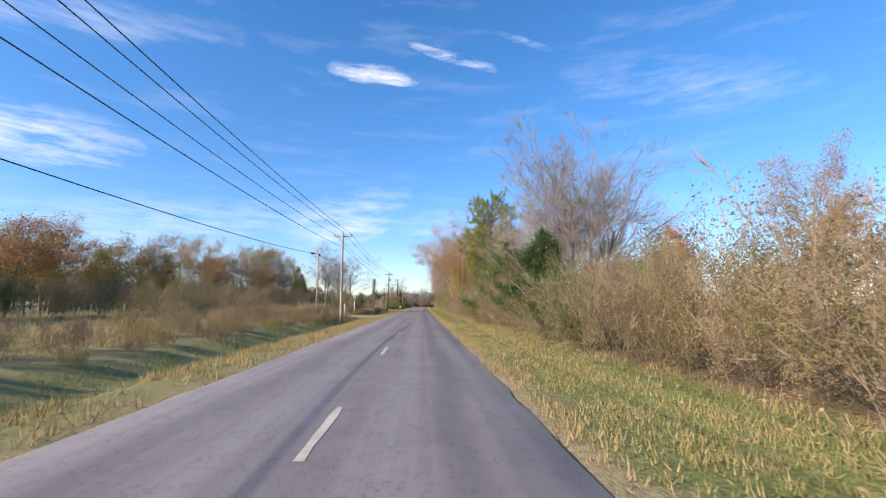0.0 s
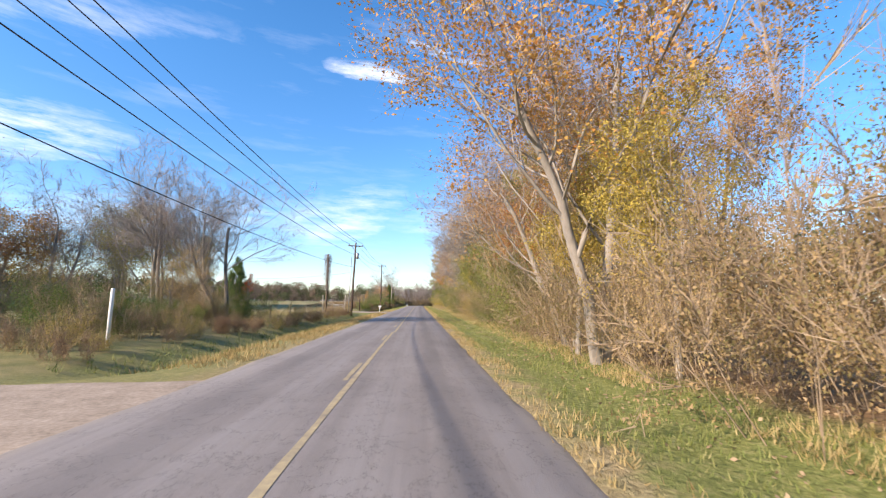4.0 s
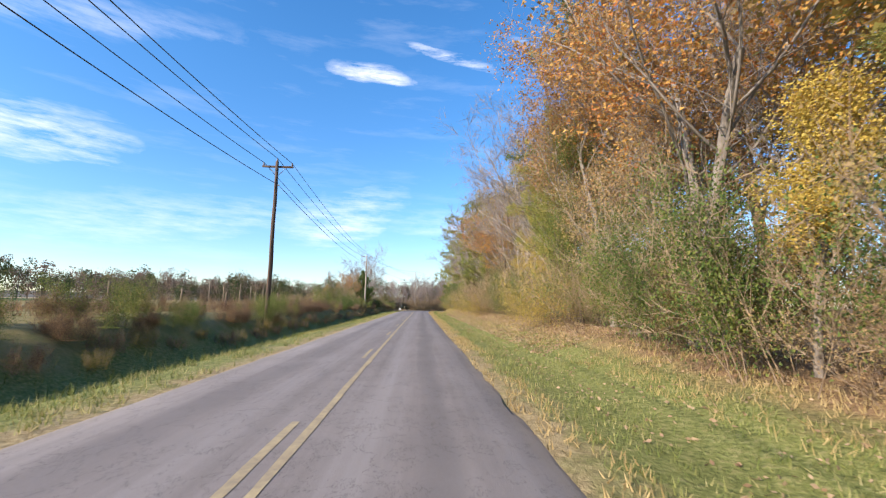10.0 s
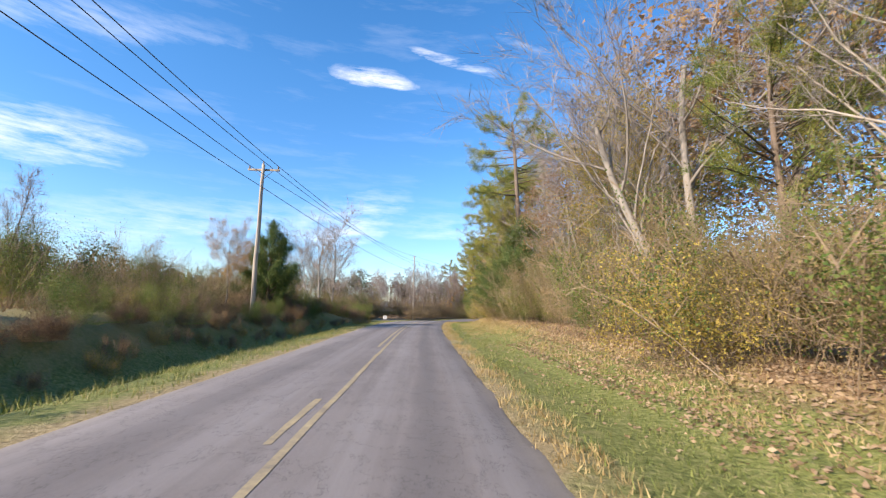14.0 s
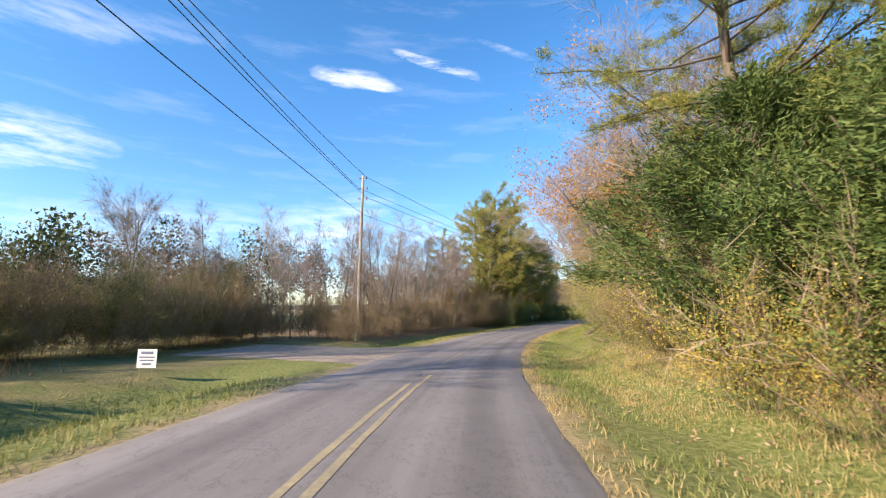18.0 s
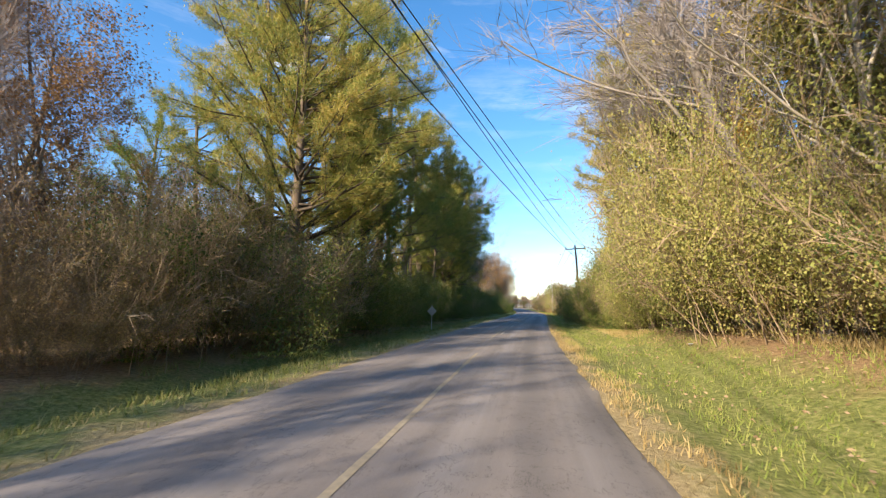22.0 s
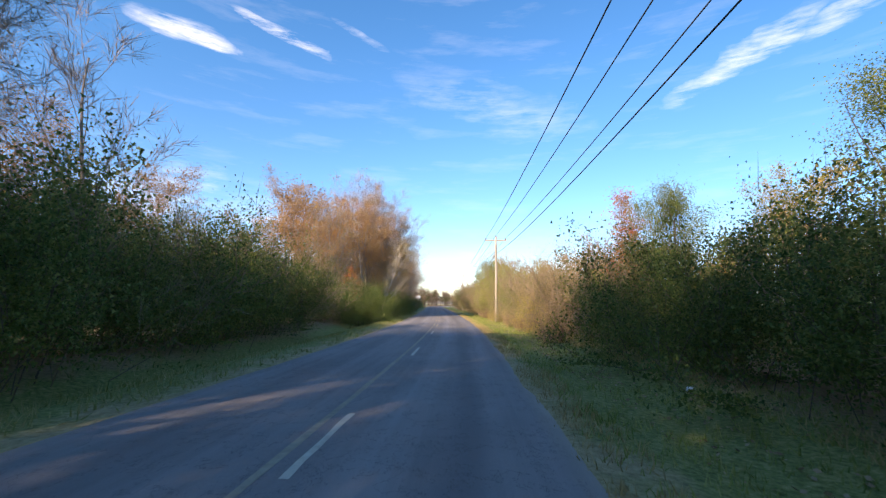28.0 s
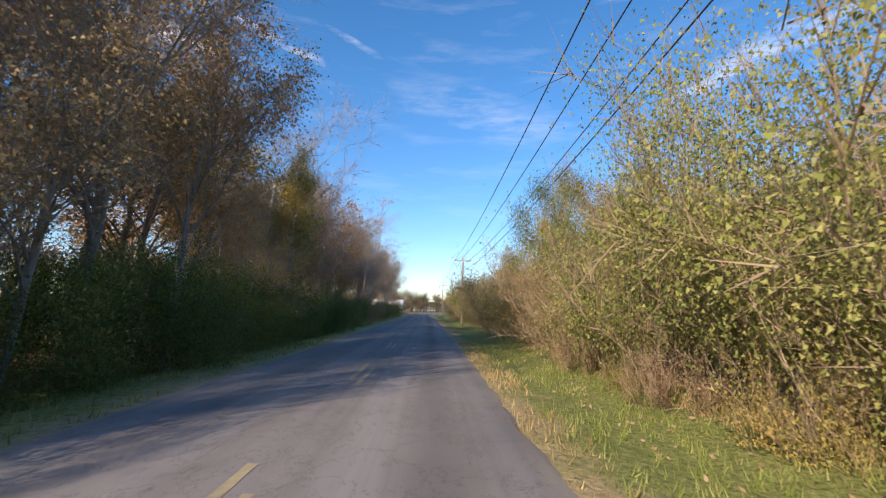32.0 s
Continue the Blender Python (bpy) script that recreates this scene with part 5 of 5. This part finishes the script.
for z in (0.35, 0.65, 0.95, 1.2):
    part("rail", Shape().tube([tuple(ga + Vector((0, 0, z))), tuple(gb + Vector((0, 0, z)))], [0.03, 0.03], 6).mesh("rail", STEEL, True), gate)
for p in (ga, gb, ga.lerp(gb, 0.5)):
    part("stile", Shape().tube([tuple(p + Vector((0, 0, 0.0))), tuple(p + Vector((0, 0, 1.22)))], [0.028, 0.028], 6).mesh("stile", STEEL, True), gate)
fence_post(142.0, -9.6, 2.1, DARK_POLE, 0.1, "dark square-topped post beside the mailbox", "corner_post")
for k in range(14):
    fence_post(150 + 7 * k, -14 - 0.1 * k, 1.5)
for k in range(3):
    rail_fence([at(196 + 8 * k, -21), at(199.4 + 8 * k, -21)], 2.6, (2.3,), "dark wooden brace of a field fence")


def mailbox(s, d):
    root = thing("mailbox", "pale grey roadside mailbox on a white wooden post", "mailbox")
    root.matrix_basis = Matrix.Translation(at(s, d)) @ Matrix.Rotation(heading_at(s), 4, "Z")
    part("post", Shape().box((0, 0, 0.42), (0.1, 0.1, 1.0), chamfer=0.012).mesh("post", WHITE_PAINT), root)
    part("brace", Shape().tube([(0, -0.02, 0.45), (0.2, -0.02, 0.86)], [0.035, 0.035], 6).mesh("brace", WHITE_PAINT), root)
    sh, ring = Shape(), [(-0.11, 0), (0.11, 0)] + [(0.11 * math.cos(a), 0.14 + 0.11 * math.sin(a)) for a in np.linspace(0, math.pi, 9)]
    for x in (-0.22, 0.3):
        for y, z in ring:
            sh.v.append((x, y, 0.93 + z))
    n = len(ring)
    for k in range(n):
        sh.f.append((k, (k + 1) % n, n + (k + 1) % n, n + k))
    sh.f += [tuple(range(n - 1, -1, -1)), tuple(range(n, 2 * n))]
    part("box", sh.mesh("box", WHITE_PAINT), root)
    part("door", Shape().box((0.305, 0, 1.04), (0.012, 0.2, 0.2), chamfer=0.0).mesh("door", STEEL), root)
    part("flag", Shape().box((0.05, -0.125, 1.12), (0.03, 0.01, 0.2)).mesh("flag", plain_material("red_flag_paint", (0.4, 0.04, 0.03), (0.5, 0.08, 0.05), 9.0)), root)


mailbox(139.4, -5.6)


def yard_sign(s, d):
    root = thing("yard_sign", "white printed yard sign on a wire stand", "sign")
    root.matrix_basis = Matrix.Translation(at(s, d)) @ Matrix.Rotation(heading_at(s) + 0.15, 4, "Z")
    for x in (-0.2, 0.2):
        part("leg", Shape().tube([(x, 0, -0.1), (x, 0, 0.35)], [0.008, 0.008], 5).mesh("leg", STEEL), root)
    board = part("board", Shape().box((0, 0, 0.62), (0.62, 0.012, 0.6)).mesh("board", WHITE_PAINT), root)
    for z, w, h in ((0.8, 0.4, 0.09), (0.66, 0.5, 0.05), (0.56, 0.46, 0.05), (0.44, 0.3, 0.07)):
        part("print_bar", Shape().box((0, -0.0095, z), (w, 0.004, h)).mesh("print_bar", BAR_INK), board)


yard_sign(283.6, -9.0)


def road_sign(s, d, z, side):
    """A diamond-shaped sign that faces the other way: bare metal back, steel post."""
    root = thing("road_sign", "diamond road sign seen from its bare metal back", "road sign")
    root.matrix_basis = Matrix.Translation(at(s, d)) @ Matrix.Rotation(heading_at(s) + 0.12, 4, "Z")
    part("post", Shape().box((0, -0.02, z / 2 + 0.2), (0.06, 0.03, z + 0.6), chamfer=0.006).mesh("post", STEEL), root)
    h = side * 0.7071
    sh = Shape()
    for y in (0.0, 0.006):
        for x, zz in ((0, -h), (h, 0), (0, h), (-h, 0)):
            for k in (-1, 1):
                t = 0.06
                sh.v.append((x * (1 - t) + k * t * zz * (1 if x == 0 else 0) * 0.6, y, z + zz * (1 - t) + k * t * x * (1 if zz == 0 else 0) * 0.6))
    a = [sh.v[i] for i in range(16)]
    ring = sorted(range(8), key=lambda i: math.atan2(a[i][2] - z, a[i][0]))
    sh.v = [a[i] for i in ring] + [a[i + 8] for i in ring]
    sh.f = [tuple(range(8)), tuple(range(15, 7, -1))] + [(k, (k + 1) % 8, 8 + (k + 1) % 8, 8 + k) for k in range(8)]
    part("plate", sh.mesh("plate", STEEL), root)
    for zz in (-0.16, 0.16):
        part("bolt", Shape().tube([(0, -0.045, z + zz), (0, -0.03, z + zz)], [0.012, 0.012], 6).mesh("bolt", STEEL), root)


road_sign(363, -5.9, 1.6, 0.56)

# white stub marker at the bend's pole, litter, fallen log
fence_post(278.4, 9.0, 0.8, WHITE_PAINT, 0.06, "short white marker post on the grassy bank", "marker_post")
fence_post(303.5, -10.2, 0.7, WHITE_PAINT, 0.09, "short white marker post at a pole's foot", "marker_post")
for s, d in ((268, 8.1), (271, 7.2), (402, 6.3), (408, 5.4), (414, 7.0), (347, 8.0), (152, 7.9), (377.5, 6.6)):
    rg = np.random.default_rng(int(s))
    v = rg.normal(0, 1, (10, 3)) * (0.08, 0.06, 0.04) + (0, 0, 0.07)
    bm = bmesh.new()
    for q in v:
        bm.verts.new(q)
    bmesh.ops.convex_hull(bm, input=bm.verts)
    me = bpy.data.meshes.new("litter_bag")
    bm.to_mesh(me)
    bm.free()
    me.materials.append(LITTER)
    ob = tagged(new("litter_bag", me), "crumpled white plastic litter on the verge", "litter", "litter on the verge")
    ob.location = at(s, d)
log = new("fallen_log", Shape().tube([(0, 0, 0.02), (0.8, 0.1, 0.5), (1.7, 0.15, 1.05), (2.3, 0.3, 1.4)], [0.2, 0.18, 0.16, 0.13], 10).mesh("fallen_log", BARK_DARK, True))
log.matrix_basis = Matrix.Translation(at(313.2, 7.8)) @ Matrix.Rotation(heading_at(311) + 0.5, 4, "Z")
tagged(log, "dark fallen log leaning on the grassy verge", "log")
stone = new("white_rock", Shape().tube([(0, 0, -0.05), (0, 0, 0.1), (0.03, 0, 0.24), (0.02, 0, 0.29)], [0.2, 0.23, 0.15, 0.04], 9).mesh("white_rock", GRAVEL, True))
stone.location = at(139.6, 8.0)
tagged(stone, "pale rock at the wood's edge", "rock")


# ---- drives and pull-off of gravel ----
def gravel_patch(name, s0, s1, d0, d1, label):
    ns, nd = 14, 12
    rng = np.random.default_rng(int(s0))
    vs, fs = [], []
    for i in range(ns + 1):
        for k in range(nd + 1):
            f = k / nd
            flare = 1 + 0.6 * (1 - f) ** 3
            mid, half = (s0 + s1) / 2, (s1 - s0) / 2
            s = mid + (i / ns * 2 - 1) * half * flare * rng.uniform(0.95, 1.03)
            d = d0 + (d1 - d0) * f
            p = at(s, d, 0.025 + 0.02 * rng.uniform() - (0.06 if i in (0, ns) else 0))
            vs.append(tuple(p))
    for i in range(ns):
        for k in range(nd):
            fs.append((i * (nd + 1) + k, i * (nd + 1) + k + 1, (i + 1) * (nd + 1) + k + 1, (i + 1) * (nd + 1) + k))
    tagged(new(name, mesh_of(name, vs, fs, GRAVEL, True)), label, "drive", kind="structure")


gravel_patch("drive_1", 64.5, 68, -3.3, -17, "pale gravel drive leaving the road")
gravel_patch("drive_2", 132, 136.4, -3.3, -34, "pale gravel drive past a mailbox")
gravel_patch("drive_3", 290, 298, -3.3, -14, "wide gravel pull-off at the bend")


# ---- a house and shed far off at the road's end ----
def far_house(s, d, w, deep, h, wall_mat, label, turn=0.0):
    root = thing("farmhouse", label, "house")
    root.matrix_basis = Matrix.Translation(at(s, d, -0.1)) @ Matrix.Rotation(heading_at(s) + turn, 4, "Z")
    part("wall", Shape().box((0, 0, h / 2), (w, deep, h)).mesh("wall", wall_mat), root)
    r = Shape()
    e = 0.4
    r.v = [(-w / 2 - e, -deep / 2 - e, h), (w / 2 + e, -deep / 2 - e, h), (w / 2 + e, deep / 2 + e, h), (-w / 2 - e, deep / 2 + e, h), (-w / 2 - e, 0, h + deep * 0.32), (w / 2 + e, 0, h + deep * 0.32)]
    r.f = [(0, 1, 5, 4), (2, 3, 4, 5), (1, 2, 5), (3, 0, 4), (3, 2, 1, 0)]
    part("roof", r.mesh("roof", ROOF_TIN), root)
    for x in (-w * 0.3, w * 0.3):
        part("window", Shape().box((x, -deep / 2 - 0.01, h * 0.55), (1.0, 0.06, 1.3)).mesh("window", BAR_INK), root)
    part("door", Shape().box((0, -deep / 2 - 0.01, 1.05), (0.95, 0.06, 2.05)).mesh("door", POST_WOOD), root)


far_house(634, -16, 12, 8, 3, WHITE_PAINT, "small white farmhouse with a grey roof")

# ---- grass, weeds and fallen leaves: what nobody could count ----


def tufts(name, label, mat, seed, s0, s1, d0, d1, count, tall, wide, blades=4, thin_out=True, leaf=False):
    rng = np.random.default_rng(seed)
    s = rng.uniform(s0, s1, count)
    f = rng.uniform(0, 1, count)
    d = d0 + (d1 - d0) * f
    clump = np.array([noise.noise(Vector((a * 0.35, b * 0.6, seed))) for a, b in zip(s, d)])
    keep = clump > rng.uniform(-0.55, 0.35, count) if thin_out else np.full(count, True)
    drive = np.exp(-((s - 66) / 4.5) ** 4) + np.exp(-((s - 134) / 5.0) ** 4) + np.exp(-((s - 293) / 9.0) ** 4)
    keep &= ~((d < 0) & (drive > 0.3))
    roots = np.array([at(a, b) for a, b in zip(s[keep], d[keep])])
    roots = np.repeat(roots, blades, 0)
    n = len(roots)
    roots[:, :2] += rng.normal(0, 0.07, (n, 2))
    roots[:, 2] -= 0.015
    if leaf:
        sh = Shape().blades(*diamonds(rng, roots + (0, 0, 0.05), tall, 0.7))
    else:
        sh = Shape().blades(*slivers(rng, roots, rng.normal(0, 0.38, (n, 3)) + (0, 0, 1.0), tall, wide))
    tagged(new(name, sh.mesh(name, mat)), label, "grass", kind="stuff")


tufts("dry_grass_left", "tawny dry grass along the road's edge", GRASS_DRY, 1, -6, 150, -6.2, -3.45, 12000, 0.26, 0.012)
tufts("green_grass_left", "short green grass on the verge", GRASS_GREEN, 2, 145, 352, -6.2, -3.5, 12000, 0.17, 0.012)
tufts("ditch_grass_left", "dull grass in the ditch", GRASS_GREEN, 3, -6, 420, -8.8, -5.4, 9000, 0.3, 0.014)
tufts("shade_grass_left", "dark green grass under the wood", GRASS_GREEN, 4, 340, 480, -7.4, -3.45, 8000, 0.2, 0.012)
tufts("dry_grass_right", "pale dry grass along the road's edge", GRASS_DRY, 5, -6, 480, 3.35, 4.3, 15000, 0.16, 0.012)
tufts("straw_grass_right", "pale straw-coloured grass and leaves on the verge", GRASS_DRY, 17, -6, 46, 3.6, 6.6, 7000, 0.15, 0.01)
tufts("green_grass_right", "green grass on the verge", GRASS_GREEN, 6, -6, 300, 3.9, 7.8, 36000, 0.13, 0.01)
tufts("bend_grass_right", "lush green grass on the wide verge", GRASS_LUSH, 7, 284, 480, 3.8, 9.8, 30000, 0.16, 0.011)
tufts("bend_edge_right", "long pale grass at the wood's edge", GRASS_DRY, 8, 288, 352, 9.4, 11.6, 4500, 0.4, 0.011)
tufts("bank_grass_right", "tawny grass on the bank", GRASS_DRY, 9, 120, 292, 6.8, 9.6, 12000, 0.2, 0.01)
tufts("bend_bank_grass_right", "sunlit straw-coloured grass on the bank", GRASS_DRY, 15, 240, 296, 5.4, 9.0, 9000, 0.15, 0.01)
tufts("leaf_litter_right", "fallen brown leaves at the wood's edge", GRASS_LITTER, 10, -6, 480, 5.0, 10.0, 14000, 0.045, 0.01, 2, False, True)
tufts("leaf_litter_bank", "fallen brown leaves heaped over the bank", GRASS_LITTER, 16, 165, 232, 6.4, 10.0, 16000, 0.05, 0.01, 2, False, True)
tufts("edge_grass_right", "tall pale grass at the foot of the thickets", GRASS_DRY, 13, -6, 130, 6.4, 8.4, 7000, 0.24, 0.01)
tufts("edge_grass_far_right", "tall pale grass at the foot of the thickets", GRASS_DRY, 14, 350, 480, 7.0, 8.4, 5000, 0.24, 0.01)
tufts("field_grass", "tall tawny grass of the field", GRASS_DRY, 11, -6, 140, -26, -10.5, 9000, 0.55, 0.014)
tufts("field_weeds", "tall dead weeds over the bank", WEED, 12, 140, 285, -22, -11.5, 9000, 0.6, 0.014)


# ---- woods far off ----
def far_woods():
    rng = np.random.default_rng(77)
    greens, browns = ([], Shape()), ([], Shape())
    belts = [(16, 112, -58, -80, 80, 9.5), (60, 420, -150, -185, 260, 15), (120, 520, -230, -290, 240, 20), (-60, 330, 32, 60, 120, 14), (280, 640, 30, 60, 110, 14), (300, 640, -55, -30, 150, 13),
             (636, 760, -75, -14, 160, 11), (600, 760, 14, 50, 90, 10), (250, 300, -90, -34, 60, 9)]
    for s0, s1, d0, d1, count, tall in belts:
        for _ in range(count):
            s, d = rng.uniform(s0, s1), rng.uniform(min(d0, d1), max(d0, d1))
            if abs(d) < 14:
                d = math.copysign(14, d)
            x, y = on_road(s, d)
            if d < -45 or d > 45:
                h = heading_at(min(max(s, 0), 600)) if s > 290 else 0.0
                bx, by = on_road(s, math.copysign(20, d))
                x, y = bx + (d - math.copysign(20, d)) * math.cos(h), by + (d - math.copysign(20, d)) * math.sin(h)
            h = tall * rng.uniform(0.6, 1.15)
            near = min(abs(d0), abs(d1)) < 57
            n = 1000 if near else 420
            c = rng.normal(0, 1, (n, 3))
            lobes = rng.normal(0, 1, (9, 3)) * (h * 0.13, h * 0.13, h * 0.17)
            lump = unit(c) * np.sqrt(rng.uniform(0.1, 1, (n, 1))) * h * rng.uniform(0.12, 0.2) + lobes[rng.integers(0, 9, n)] + (x, y, h * 0.56)
            lump[:, 2] = np.abs(lump[:, 2])
            sh = greens if rng.uniform() < 0.4 else browns
            sh[0].append(leaflets(rng, lump, h * (0.018 if near else 0.03))[0])
            sh[1].tube([(x, y, -1.0), (x, y, h * 0.7)], [0.2, 0.1], 4, cap=False)
    for (crowns, stems), mat, tone in ((greens, FAR_GREEN, "dark green"), (browns, FAR_BROWN, "brown autumn")):
        v = np.vstack(crowns)
        name = "far_woods"
        woods = tagged(new(name, mesh_of(name, v, np.arange(len(v)).reshape(-1, 3), mat)), "far belt of %s trees" % tone, "woods", kind="stuff")
        part("trunks", stems.mesh("trunks", BARK_DARK), woods)["kind"] = "stuff"


far_woods()

# low wooded hills on the horizon
hill = Shape()
cx, cy = on_road(300, 0)
n = 180
for i in range(n + 1):
    a = 6.28319 * i / n
    hh = 20 + 9 * math.sin(a * 3 + 1) + 5 * math.sin(a * 7) + 3 * math.sin(a * 17 + 2)
    for r, z in ((1300, -12), (1450, hh * 0.7), (1700, hh), (2200, -20)):
        hill.v.append((cx + r * math.sin(a), cy + r * math.cos(a), z))
for i in range(n):
    for k in range(3):
        hill.f.append((i * 4 + k, i * 4 + k + 1, i * 4 + k + 5, i * 4 + k + 4))
tagged(new("backdrop", hill.mesh("backdrop", plain_material("far_woods_haze", (0.1, 0.1, 0.09), (0.2, 0.17, 0.13), 0.05, 1.0, relief=0), True)), "low wooded hills on the horizon", "hills", kind="structure")
